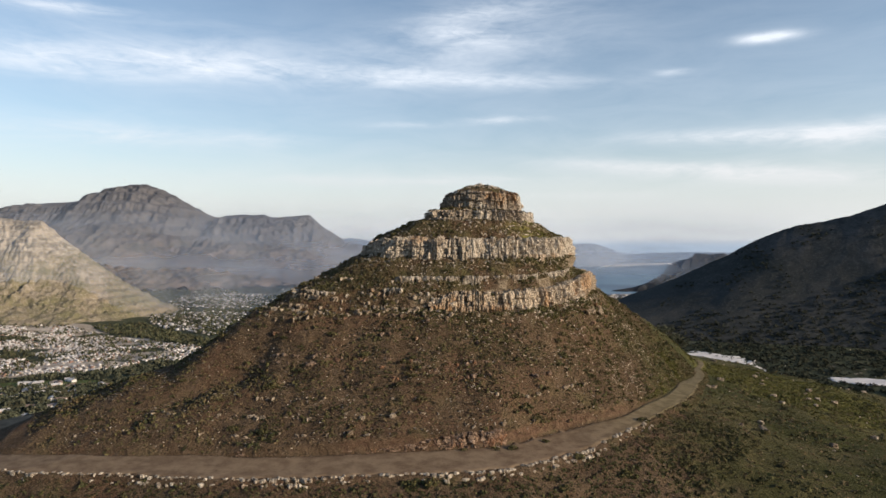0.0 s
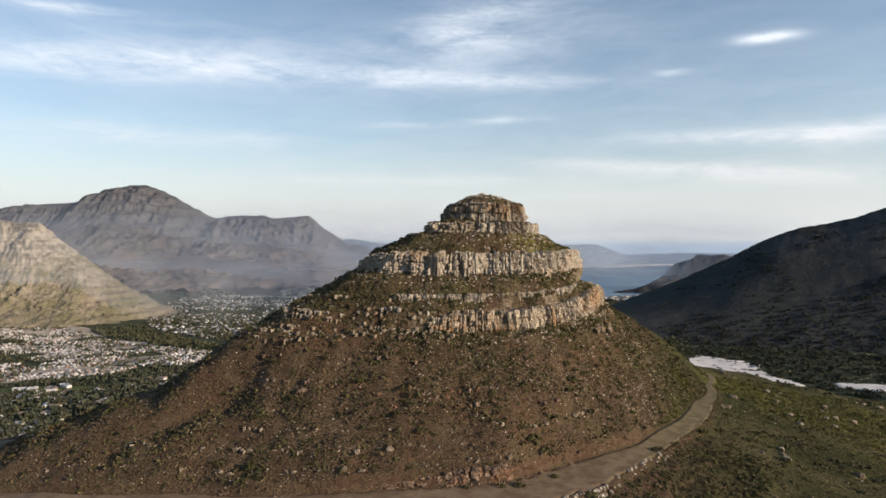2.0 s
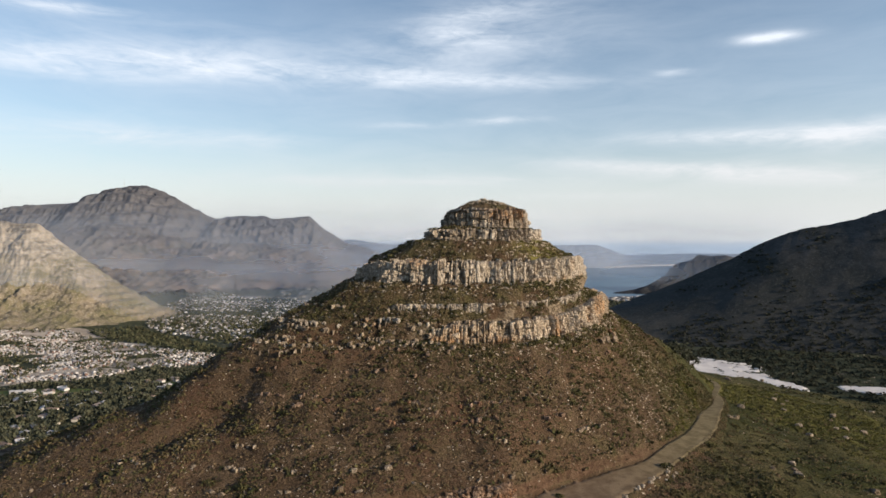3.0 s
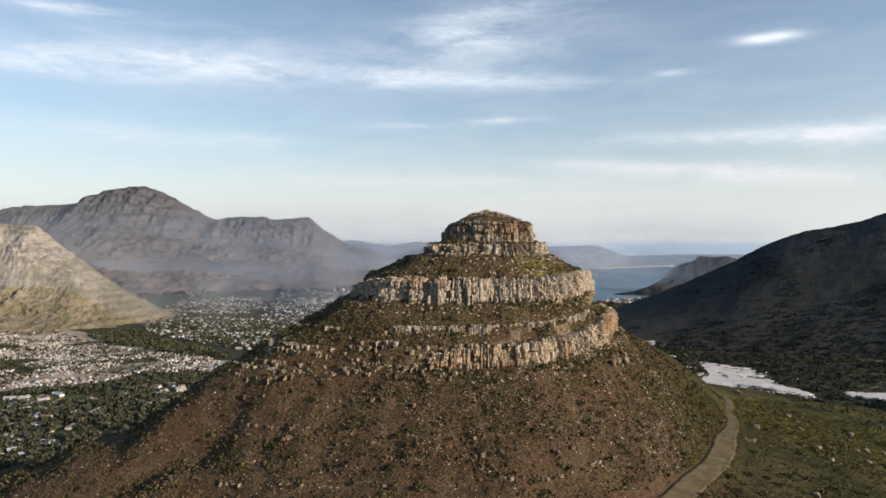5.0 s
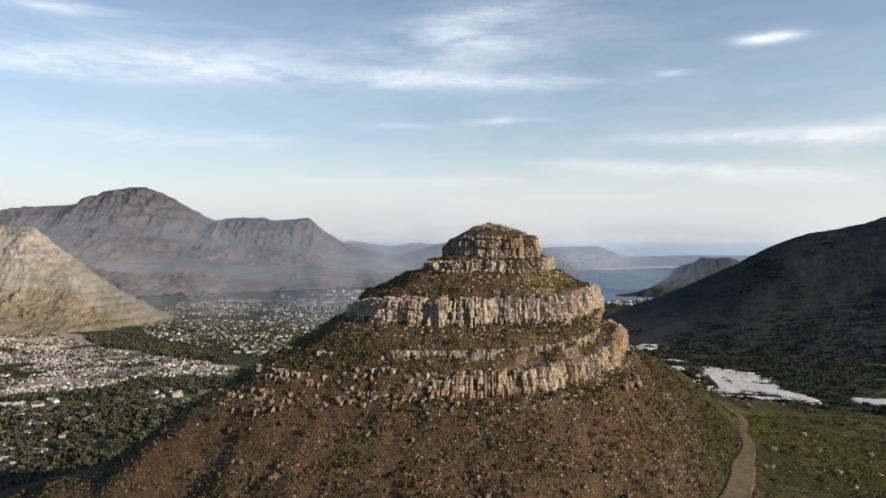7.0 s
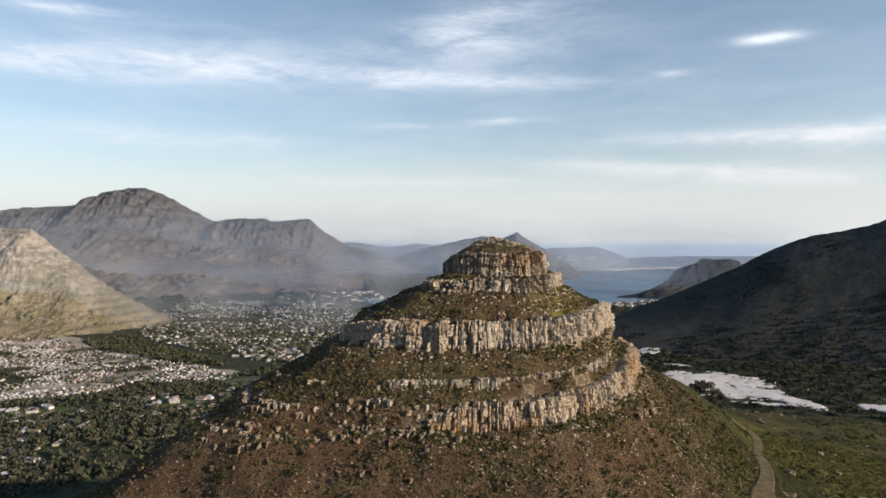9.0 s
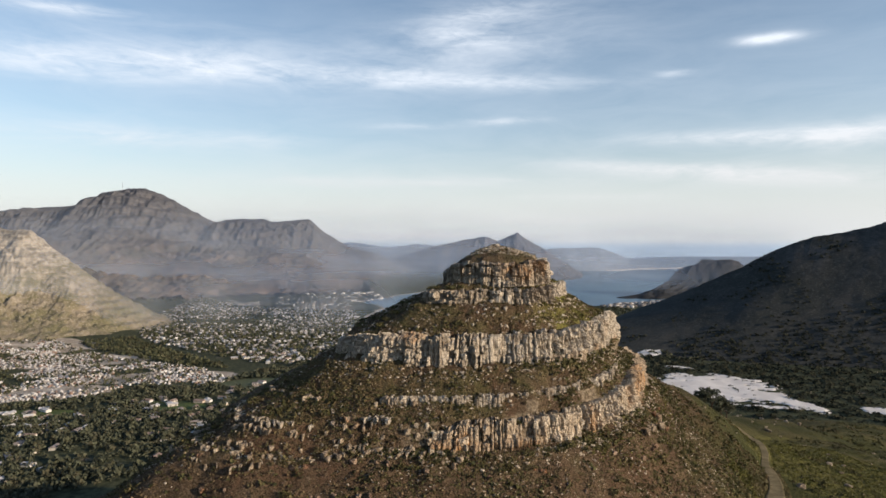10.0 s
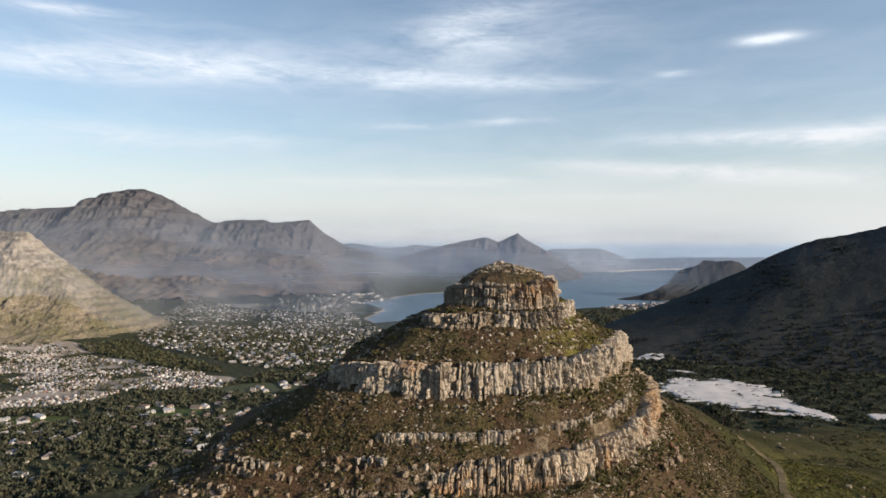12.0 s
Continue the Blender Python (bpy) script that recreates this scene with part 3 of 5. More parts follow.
def joined(name, templates, places, mat, label, category):
    """Many small like pieces as one mesh. places: rows of template, x, y, z, turn, sx, sy, sz, lean."""
    vs, fs, count = [], [], 0
    rows = np.array(places, float)
    for k, (v, f) in enumerate(templates):
        q = rows[rows[:, 0] == k]
        if not len(q):
            continue
        c, s_ = np.cos(q[:, 4])[:, None], np.sin(q[:, 4])[:, None]
        px, py, pz = (v[None, :, a] * q[:, 5 + a][:, None] for a in range(3))
        lean = q[:, 8][:, None]
        pts = np.stack([px * c - py * s_ + pz * lean * c + q[:, 1][:, None], px * s_ + py * c + pz * lean * s_ + q[:, 2][:, None], pz + q[:, 3][:, None]], -1)
        vs.append(pts.reshape(-1, 3))
        fs.append((f[None] + (np.arange(len(q)) * len(v))[:, None, None] + count).reshape(-1, f.shape[1]))
        count += len(q) * len(v)
    v, f = np.concatenate(vs), np.concatenate(fs)
    n = f.shape[1]
    me = bpy.data.meshes.new(name)
    me.vertices.add(len(v))
    me.vertices.foreach_set("co", v.reshape(-1).astype(np.float32))
    me.loops.add(f.size)
    me.loops.foreach_set("vertex_index", f.reshape(-1).astype(np.int32))
    me.polygons.add(len(f))
    me.polygons.foreach_set("loop_start", np.arange(0, f.size, n, dtype=np.int32))
    me.update(calc_edges=True)
    me.materials.append(mat)
    return tagged(new(name, me), label, category, kind="stuff")


def arrays(me):
    """A mesh's points and its triangles."""
    me.calc_loop_triangles()
    v = np.array([q.co[:] for q in me.vertices])
    return v, np.array([t.vertices[:] for t in me.loop_triangles])


# ---------------------------------------------------------------- rock, road and plants: materials


def sandstone_material(name, base, pale, rust, rust_share, island=False):
    m, n = material(name)
    if island:
        rnd = n.add("ShaderNodeNewGeometry").outputs["Random Per Island"]
    else:
        rnd = n.add("ShaderNodeObjectInfo").outputs["Random"]
    p, x, y, z, up = ground_coords(n)
    streak = n.add("ShaderNodeCombineXYZ", i0=n.math("MULTIPLY", x, 1.5), i1=n.math("MULTIPLY", y, 1.5), i2=n.math("MULTIPLY", z, 0.3)).outputs[0]
    layers = n.add("ShaderNodeCombineXYZ", i0=n.math("MULTIPLY", x, 0.15), i1=n.math("MULTIPLY", y, 0.15), i2=n.math("MULTIPLY", z, 1.6)).outputs[0]
    s1 = n.noise(streak, 1.0, 5.0, 0.6)
    s2 = n.noise(layers, 1.0, 4.0, 0.6)
    g = n.noise(p, 2.2, 6.0, 0.65)
    patch = n.noise(p, 0.075, 3.0)
    col = n.mix(n.ramp(n.math("ADD", n.math("MULTIPLY", s1, 0.75), n.math("MULTIPLY", rnd, 0.25)), 0.25, 0.75), base, pale)
    rusty = n.math("MULTIPLY", n.ramp(n.math("ADD", n.math("MULTIPLY", patch, 0.7), n.math("MULTIPLY", n.math("FRACT", n.math("MULTIPLY", rnd, 7.31)), 0.12)), 0.50 - rust_share, 0.63 - rust_share), n.ramp(s1, 0.3, 0.6))
    col = n.mix(rusty, col, rust)
    col = n.mix(n.math("MULTIPLY", n.ramp(s2, 0.57, 0.70), 0.5), col, tuple(c * 0.5 for c in base))
    col = n.mix(n.math("MULTIPLY", n.ramp(s1, 0.40, 0.28), 0.7), col, tuple(c * 0.4 for c in base))
    warp = n.add("ShaderNodeVectorMath", {"operation": "MULTIPLY_ADD"}, i0=n.add("ShaderNodeTexNoise", {}, Vector=p, Scale=0.9, Detail=3.0).outputs[1], i1=(0.9, 0.9, 0.9), i2=p).outputs[0]
    block = n.add("ShaderNodeMapping", {}, i0=warp, Scale=(1.15, 1.15, 0.62)).outputs[0]
    crack = n.add("ShaderNodeTexVoronoi", {"feature": "DISTANCE_TO_EDGE"}, Vector=block, Scale=1.0).outputs["Distance"]
    crack2 = n.add("ShaderNodeTexVoronoi", {"feature": "DISTANCE_TO_EDGE"}, Vector=block, Scale=2.3).outputs["Distance"]
    col = n.mix(n.math("MULTIPLY", n.ramp(crack, 0.07, 0.01), 0.55), col, tuple(c * 0.3 for c in base))
    col = n.mix(n.math("MULTIPLY", n.ramp(crack2, 0.06, 0.01), 0.25), col, tuple(c * 0.35 for c in base))
    g2 = n.noise(p, 0.8, 4.0, 0.6)
    col = n.mix(n.math("MULTIPLY", n.ramp(g2, 0.44, 0.32), 0.4), col, tuple(c * 0.45 for c in base))
    col = n.mix(n.math("MULTIPLY", n.ramp(g, 0.58, 0.7), 0.5), col, tuple(min(1, c * 1.15) for c in pale))
    rough = n.math("ADD", n.math("ADD", s1, s2), n.math("MULTIPLY_ADD", g2, 1.4, n.math("MULTIPLY_ADD", n.ramp(crack, 0.0, 0.16), 0.5, g)))
    finish(n, col, 0.92, rough, 0.9, 0.55, 0.1)
    return m


M_CLIFF = sandstone_material("weathered_sandstone", (0.30, 0.245, 0.185), (0.63, 0.555, 0.455), (0.37, 0.22, 0.115), 0.04)
M_CLIFF_LOW = sandstone_material("rust_stained_sandstone", (0.33, 0.255, 0.18), (0.65, 0.555, 0.435), (0.46, 0.245, 0.10), 0.10)
M_DULL = sandstone_material("dull_brown_stone", (0.20, 0.15, 0.105), (0.50, 0.415, 0.315), (0.28, 0.18, 0.105), 0.04)
M_RED = sandstone_material("reddish_cut_rock", (0.15, 0.095, 0.066), (0.36, 0.265, 0.195), (0.26, 0.13, 0.07), 0.12)
M_STONE = sandstone_material("loose_pale_stones", (0.30, 0.245, 0.185), (0.66, 0.58, 0.48), (0.36, 0.22, 0.12), 0.04, island=True)


def foliage_material(name, dark, light, dry, island=True):
    m, n = material(name)
    if island:
        rnd = n.add("ShaderNodeNewGeometry").outputs["Random Per Island"]
    else:
        rnd = n.add("ShaderNodeObjectInfo").outputs["Random"]
    p = ground_coords(n)[0]
    patch = n.noise(p, 0.06, 3.0)
    fine = n.noise(p, 2.5, 3.0)
    col = n.mix(n.ramp(n.math("ADD", n.math("MULTIPLY", rnd, 0.6), n.math("MULTIPLY", fine, 0.4)), 0.2, 0.8), dark, light)
    col = n.mix(n.ramp(n.math("ADD", n.math("MULTIPLY", patch, 0.8), n.math("MULTIPLY", n.math("FRACT", n.math("MULTIPLY", rnd, 5.7)), 0.15)), 0.46, 0.66), col, dry)
    finish(n, col, 0.85, fine, 0.4, 0.2, 0.15)
    return m


M_BUSH = foliage_material("fynbos_leaves", (0.046, 0.045, 0.020), (0.108, 0.099, 0.040), (0.145, 0.108, 0.060))
M_DRY = foliage_material("dry_scrub", (0.072, 0.052, 0.030), (0.190, 0.138, 0.080), (0.115, 0.104, 0.044))
# dark bushes; on the shoulder the dark tone also replaces weaker light
M_HEATH_SHADE = foliage_material("dark_heath_and_shade", (0.032, 0.034, 0.015), (0.076, 0.075, 0.029), (0.094, 0.074, 0.042))
M_GRASS = foliage_material("yellow_green_growth", (0.060, 0.062, 0.018), (0.150, 0.142, 0.038), (0.120, 0.098, 0.044))
M_LEAF = foliage_material("dark_tree_leaves", (0.036, 0.042, 0.030), (0.086, 0.093, 0.060), (0.080, 0.075, 0.048))
# bush darkened to stand in for shade at the mountain's foot
M_DARK = foliage_material("shade_dark_bush", (0.018, 0.022, 0.015), (0.044, 0.048, 0.031), (0.046, 0.043, 0.028))
M_GARDEN = foliage_material("garden_tree_leaves", (0.034, 0.040, 0.024), (0.090, 0.094, 0.052), (0.085, 0.076, 0.046))
M_WOOD = material("tree_bark")[0]
finish(Nodes(M_WOOD.node_tree), (0.07, 0.05, 0.035), 0.9)


def road_material():
    m, n = material("dirt_road")
    p, x, y, z, up = ground_coords(n)
    mid, small = n.noise(p, 0.3, 6.0, 0.65), n.noise(p, 1.9, 6.0, 0.75)
    col = n.mix(n.ramp(mid, 0.35, 0.65), (0.150, 0.102, 0.064), (0.245, 0.176, 0.112))
    col = n.mix(n.ramp(x, 25.0, 70.0), col, n.mix(n.ramp(mid, 0.4, 0.6), (0.150, 0.122, 0.066), (0.230, 0.185, 0.105)))
    col = n.mix(n.math("MULTIPLY", n.ramp(small, 0.55, 0.7), 0.6), col, (0.28, 0.20, 0.135))
    col = n.mix(n.math("MULTIPLY", n.ramp(small, 0.44, 0.30), 0.7), col, (0.07, 0.045, 0.027))
    finish(n, col, 0.95, small, 0.5, 0.12, 0.1)
    return m


M_ROAD = road_material()

# ---------------------------------------------------------------- the road


def build_road():
    phi = np.linspace(-1.35, 2.35, 900)
    cols = np.linspace(-1, 1, 15)
    rr, hw = road_radius(phi), road_half(phi)
    edge_in = hw * (0.97 + 0.06 * fbm(phi * 60, 0 * phi, 5, 90))
    edge_out = hw * (0.94 + 0.10 * fbm(phi * 64, 0 * phi + 5, 5, 91))
    w = np.where(cols[None, :] < 0, edge_in[:, None], edge_out[:, None])
    r = rr[:, None] + cols[None, :] * w
    x, y = CX + r * np.sin(phi)[:, None], CY - r * np.cos(phi)[:, None]
    z = np.array([[hill_height(a, b) for a, b in zip(ra, rb)] for ra, rb in zip(x, y)])
    ruts = -0.03 * np.exp(-((np.abs(cols) - 0.42) / 0.14) ** 2)
    rim = -0.35 * (np.abs(cols) > 0.97)
    z = z + 0.16 + ruts[None, :] + rim[None, :] + 0.015 * fbm(x / 1.5, y / 1.5, 3, 92)
    return tagged(sheet("road", np.stack([x, y, z], -1), M_ROAD), "bare brown dirt road winding round the hill", "road", kind="structure")


build_road()

# ---------------------------------------------------------------- the cliffs: rows of sandstone columns
rng = random.Random(7)


def cracked_mesh(mat, splinters):
    """A cracked block of unit size: upright prisms of uneven height set against one another."""
    bm = bmesh.new()
    x = -0.5
    for k in range(splinters):
        w = (0.5 - x) if k == splinters - 1 else (1.0 / splinters) * rng.uniform(0.75, 1.2)
        top = 0.5 if k == splinters // 2 else rng.uniform(0.25, 0.5)
        cx, cy = x + w / 2, rng.uniform(-0.14, 0.14)
        n = rng.choice((5, 6, 7))
        turn = rng.uniform(0, 6.28)
        base = [(math.cos(turn + 6.283 * j / n + rng.uniform(-0.3, 0.3)), math.sin(turn + 6.283 * j / n + rng.uniform(-0.3, 0.3))) for j in range(n)]
        rows = []
        for z, f in ((-0.5, 1.05), (-0.1 + rng.uniform(-0.15, 0.15), rng.uniform(0.92, 1.04)), (top - 0.07, rng.uniform(0.9, 1.0)), (top, 0.72)):
            sx, sy = rng.uniform(-0.03, 0.03), rng.uniform(-0.04, 0.04)
            rows.append([bm.verts.new((cx + sx + p * w * 0.56 * f, cy + sy + q * 0.5 * f, z + (rng.uniform(-0.04, 0.04) if z > -0.5 else 0))) for p, q in base])
        for lo, hi in zip(rows, rows[1:]):
            for j in range(n):
                bm.faces.new((lo[j], lo[(j + 1) % n], hi[(j + 1) % n], hi[j]))
        bm.faces.new(rows[-1])
        x += w
    me = bpy.data.meshes.new("rock")
    bm.to_mesh(me)
    bm.free()
    me.materials.append(mat)
    return me


COLUMNS = {m.name: [cracked_mesh(m, rng.choice((1, 2, 2, 3))) for _ in range(26)] for m in (M_CLIFF, M_CLIFF_LOW, M_RED, M_DULL)}

LUMPS = {m.name: [rock_mesh("rock", rng, m, 1, 1, 1, rng.choice((16, 20)), rng.uniform(0.5, 0.9)) for _ in range(16)] for m in (M_CLIFF, M_CLIFF_LOW, M_RED, M_DULL)}


def cliff(name, label, radius, z_low, z_high, wide, mat, lo=-120, hi=120, deep=1.8, tiers=1, keep=1.0, sink=0.5, limit=300, jut=0.5, shrink=None, follow=False, pitch=0.72, blocks=False, climb=0.0):
    """Columns of rock side by side along a level line of the hill."""
    owner = thing(name, label, "rock cliff", pose(CX, CY - float(radius(np.array([0.0]))[0]), z_low), kind="structure")
    inv = owner.matrix_world.inverted()
    phi, count = radians(lo), 0
    while phi < radians(hi) and count < limit:
        w = rng.uniform(*wide)
        r = float(radius(np.array([phi]))[0])
        size = 1.0 if shrink is None else shrink(math.degrees(phi))
        # the true direction along the level line
        r2 = float(radius(np.array([phi + 0.02]))[0])
        p1 = Vector((CX + r * math.sin(phi), CY - r * math.cos(phi)))
        p2 = Vector((CX + r2 * math.sin(phi + 0.02), CY - r2 * math.cos(phi + 0.02)))
        along = (p2 - p1).normalized()
        turn = math.atan2(along.y, along.x)
        bay = 1.0 * noise.noise((phi * 7, z_low, 0)) + 0.6 * noise.noise((phi * 26, z_low, 4))
        if rng.random() < keep:
            z0 = hill_height(p1.x, p1.y) - 0.2 if follow else z_low + climb * float(rise(phi))
            whole = (z_high - z_low) * size * rng.uniform(0.9, 1.04)
            n_t = tiers if blocks else rng.choice((1, 1, 2)) if tiers == 2 else (rng.choice((1, 2, 3, 3, 4)) if tiers > 2 else 1)
            shares = [rng.uniform(0.5, 1.5) for _ in range(n_t)]
            for k in range(n_t):
                h = whole * shares[k] / sum(shares)
                out = rng.uniform(-jut, jut) + bay - (0.6 * k / max(1, n_t - 1) if n_t > 1 else 0.2) - 0.3
                side = rng.uniform(-0.2, 0.2)
                nx, ny = along.y, -along.x
                place = Vector((p1.x + nx * out + along.x * side, p1.y + ny * out + along.y * side, z0 + h / 2 - (sink if k == 0 else 0.1)))
                m = (Matrix.Translation(place) @ Euler((rng.uniform(-0.07, 0.07), rng.uniform(-0.08, 0.08), turn + rng.uniform(-0.7, 0.7))).to_matrix().to_4x4()
                     @ Matrix.Diagonal((w * rng.uniform(1.1, 1.8), deep * rng.uniform(0.8, 1.5), h * 1.15 + (sink if k == 0 else 0), 1)))
                part("rock", rng.choice((LUMPS if blocks or rng.random() < 0.2 else COLUMNS)[mat.name]), owner, inv @ m)
                count += 1
                z0 += h
        phi += w * (pitch if tiers < 3 or blocks else 0.6) / math.hypot(r, (r2 - r) / 0.02)
    return owner


def cells(total, wide, r_):
    """Joints along a wall: uneven widths that add up to its length."""
    out = [0.0]
    while out[-1] < total:
        out.append(out[-1] + wide[0] + (wide[1] - wide[0]) * r_.random() ** 1.6)
    return np.array(out)


def rock_face(owner, radius, z_low, z_high, mat, lo, hi, seed, climb=0.0, shrink=None, lean=0.9, wide=(0.5, 2.4), courses=3):
    """The wall behind the columns: one jointed face of rock, cracked upright and in courses, rounded over at its top."""
    r_ = random.Random(seed)
    ph = np.linspace(radians(lo), radians(hi), 2400)
    r = radius(ph)
    seg = np.hypot(np.diff(CX + r * np.sin(ph)), np.diff(CY - r * np.cos(ph)))
    run = np.concatenate([[0], np.cumsum(seg)])
    n = int(run[-1] / 0.17)
    d = np.linspace(0, run[-1], n)
    ph = np.interp(d, run, ph)
    r = radius(ph)
    size = np.ones(n) if shrink is None else np.array([shrink(math.degrees(q)) for q in ph])
    joints = cells(run[-1], wide, r_)
    k = np.clip(np.searchsorted(joints, d) - 1, 0, len(joints) - 2)
    width = joints[k + 1] - joints[k]
    u = (d - joints[k]) / width
    rand = np.array([[r_.random() for _ in range(12)] for _ in joints])
    gap = np.minimum(u, 1 - u) * width                       # metres to the nearest upright crack
    rows = 40
    v = np.linspace(0, 1, rows)
    top = z_low + (z_high - z_low) * size * (0.88 + 0.2 * rand[k, 10]) + climb * rise(ph) + 0.25 * fbm(d / 1.1, 0 * d, 3, seed)
    foot = z_low + climb * rise(ph) - 0.9
    z = foot[:, None] + (top - foot)[:, None] * np.minimum(v / 0.86, 1)[None, :]
    h01 = v[None, :] / 0.86
    out = np.zeros((n, rows))
    level = np.zeros((n, rows))
    for c in range(courses):
        # a bedding joint, uneven from block to block; each course stands out or back by itself
        cut = (c + 0.5 + 0.55 * (rand[k, c] - 0.5)) / courses + 0.025 * fbm(d / 0.9, 0 * d + c, 2, seed + 3)
        over = step(h01, cut[:, None] - 0.012, cut[:, None] + 0.012)
        level = level * (1 - over) + ((rand[k, 4 + c] - 0.5) * 1.7)[:, None] * over
        out = out - (0.25 + 0.6 * rand[k, 8 + c % 3])[:, None] * np.exp(-((h01 - cut[:, None]) / 0.026) ** 2)
    out = out + level
    fine = cells(run[-1], (0.22, 0.95), r_)
    kf = np.clip(np.searchsorted(fine, d) - 1, 0, len(fine) - 2)
    rf = np.array([[r_.random() for _ in range(3)] for _ in fine])
    gf = np.minimum(d - fine[kf], fine[kf + 1] - d)
    half = step(h01, (0.25 + 0.5 * rf[kf, 0])[:, None] - 0.015, (0.25 + 0.5 * rf[kf, 0])[:, None] + 0.015)
    out = out + ((rf[kf, 1] - 0.5) * 0.7)[:, None] * (1 - half) + ((rf[kf, 2] - 0.5) * 0.7)[:, None] * half - 0.28 * np.exp(-(gf / 0.1) ** 2)[:, None]
    out = out + (0.25 * np.sin(np.pi * np.clip(u, 0, 1)) ** 0.6)[:, None] - (0.3 + 1.2 * rand[k, 11] ** 2)[:, None] * np.exp(-(gap / 0.16) ** 2)[:, None]
    out = out + 1.0 * fbm(d / 9.0, 0 * d, 3, seed + 1)[:, None] + 0.42 * fbm(d[:, None] / 0.8, z / 1.0, 4, seed + 2, 0.6)
    out = out - lean * (v[None, :] - 0.4) - 2.8 * step(v, 0.86, 1.0)[None, :] ** 1.2 - 0.5 * step(v, 0.74, 0.88)[None, :]
    z = z - 0.9 * step(v, 0.88, 1.0)[None, :]
    rr = r[:, None] + out
    pts = np.stack([CX + rr * np.sin(ph)[:, None], CY - rr * np.cos(ph)[:, None], z], -1)
    face = sheet("rock_face", pts, mat)
    face.data.polygons.foreach_set("use_smooth", np.zeros(len(face.data.polygons), bool))
    face.parent = owner
    face.matrix_parent_inverse = owner.matrix_world.inverted()
    return face


def mean_of(a, b, f=0.5):
    return lambda phi: RADIUS[a](phi) * (1 - f) + RADIUS[b](phi) * f


def fade(a):
    return 0.45 + 0.55 * float(step(a, -68, -38))


def west_cap(a):
    return (1 - 0.42 * float(lower_west(radians(a))) / 2.2) * (0.5 + 0.5 * float(step(a, -125, -95)))


def west_low(a):
    return 0.45 + 0.55 * float(step(a, -26, -8))


for k, (lo, hi) in enumerate(((-110, -20), (-20, 45), (45, 125))):
    own = cliff("rock_cliff", "upper cliff of pale sandstone columns under the summit", lambda phi: RADIUS["cap_top"](phi) - 0.4, 241.6, 245.9, (0.9, 2.4), M_CLIFF, deep=1.0, tiers=3, jut=0.35, keep=0.3, lo=lo, hi=hi, shrink=west_cap)
    rock_face(own, lambda phi: RADIUS["cap_top"](phi) - 0.3, 241.6, 246.3, M_CLIFF, lo - 1, hi + 1, 400 + k, shrink=west_cap, wide=(0.7, 3.2))
    own = cliff("rock_cliff", "second step of broken sandstone below the summit", lambda phi: RADIUS["ledge"](phi) - 0.1, 237.2, 240.0, (0.7, 1.9), M_CLIFF, deep=1.0, tiers=3, keep=0.3, jut=0.5, lo=lo, hi=hi, shrink=west_cap)
    rock_face(own, lambda phi: RADIUS["ledge"](phi) + 0.2, 237.2, 240.3, M_CLIFF, lo - 1, hi + 1, 410 + k, shrink=west_cap, wide=(0.6, 2.6))
for k, (lo, hi) in enumerate(((-75, -8), (-8, 45), (45, 115))):
    own = cliff("rock_cliff", "tall band of grey and rust sandstone columns", mean_of("band_top", "band_foot", 0.45), 225.6, 231.2, (0.7, 1.9), M_CLIFF, deep=1.0, tiers=3, keep=0.36, jut=0.5, lo=lo, hi=hi, shrink=fade)
    rock_face(own, mean_of("band_top", "band_foot", 0.5), 225.5, 231.5, M_CLIFF, lo - 1, hi + 1, 420 + k, shrink=fade, lean=1.6, courses=4)
cliff("rock_cliff", "broken lower course of the tall sandstone band", mean_of("band_top", "band_foot", 1.0), 224.0, 226.6, (0.7, 1.6), M_CLIFF_LOW, deep=1.2, keep=0.6, jut=0.5, lo=14, hi=75)
cliff("rock_cliff", "scattered pale stones of a worn ledge", RADIUS["mid"], 219.4, 220.4, (0.3, 0.9), M_DULL, deep=0.8, keep=0.3, lo=-60, hi=-14, sink=0.3, jut=1.0, follow=True, blocks=True)
cliff("rock_cliff", "thin broken ledge of small pale stones", RADIUS["mid"], 218.9, 220.7, (0.4, 1.1), M_CLIFF, deep=0.9, keep=0.95, lo=-30, hi=62, sink=0.3, jut=0.5, climb=0.45)
for k, (lo, hi) in enumerate(((-26, 12), (12, 60), (60, 120))):
    own = cliff("rock_cliff", "lowest sandstone band with rust-orange staining", mean_of("low_top", "low_foot", 0.45), 211.2, 216.3, (0.7, 1.9), M_CLIFF_LOW, deep=1.0, tiers=3, lo=lo, hi=hi, keep=0.36, jut=0.5, climb=1.0, shrink=west_low)
    rock_face(own, mean_of("low_top", "low_foot", 0.5), 211.0, 216.8, M_CLIFF_LOW, lo - 1, hi + 1, 430 + k, climb=1.0, shrink=west_low, lean=1.6, courses=4)
for f, high, keep in ((0.0, 0.9, 0.5), (0.35, 1.0, 0.4), (0.8, 0.7, 0.3), (1.3, 0.9, 0.45), (1.8, 0.8, 0.4)):
    cliff("rock_cliff", "broken pale stones where the lowest band wears away", mean_of("low_top", "low_foot", f), 213, 213 + high, (0.2, 0.75), M_CLIFF if f < 0.3 else M_DULL, deep=1.1, lo=-62, hi=-10, keep=keep, jut=1.1, sink=0.3, follow=True, blocks=True)
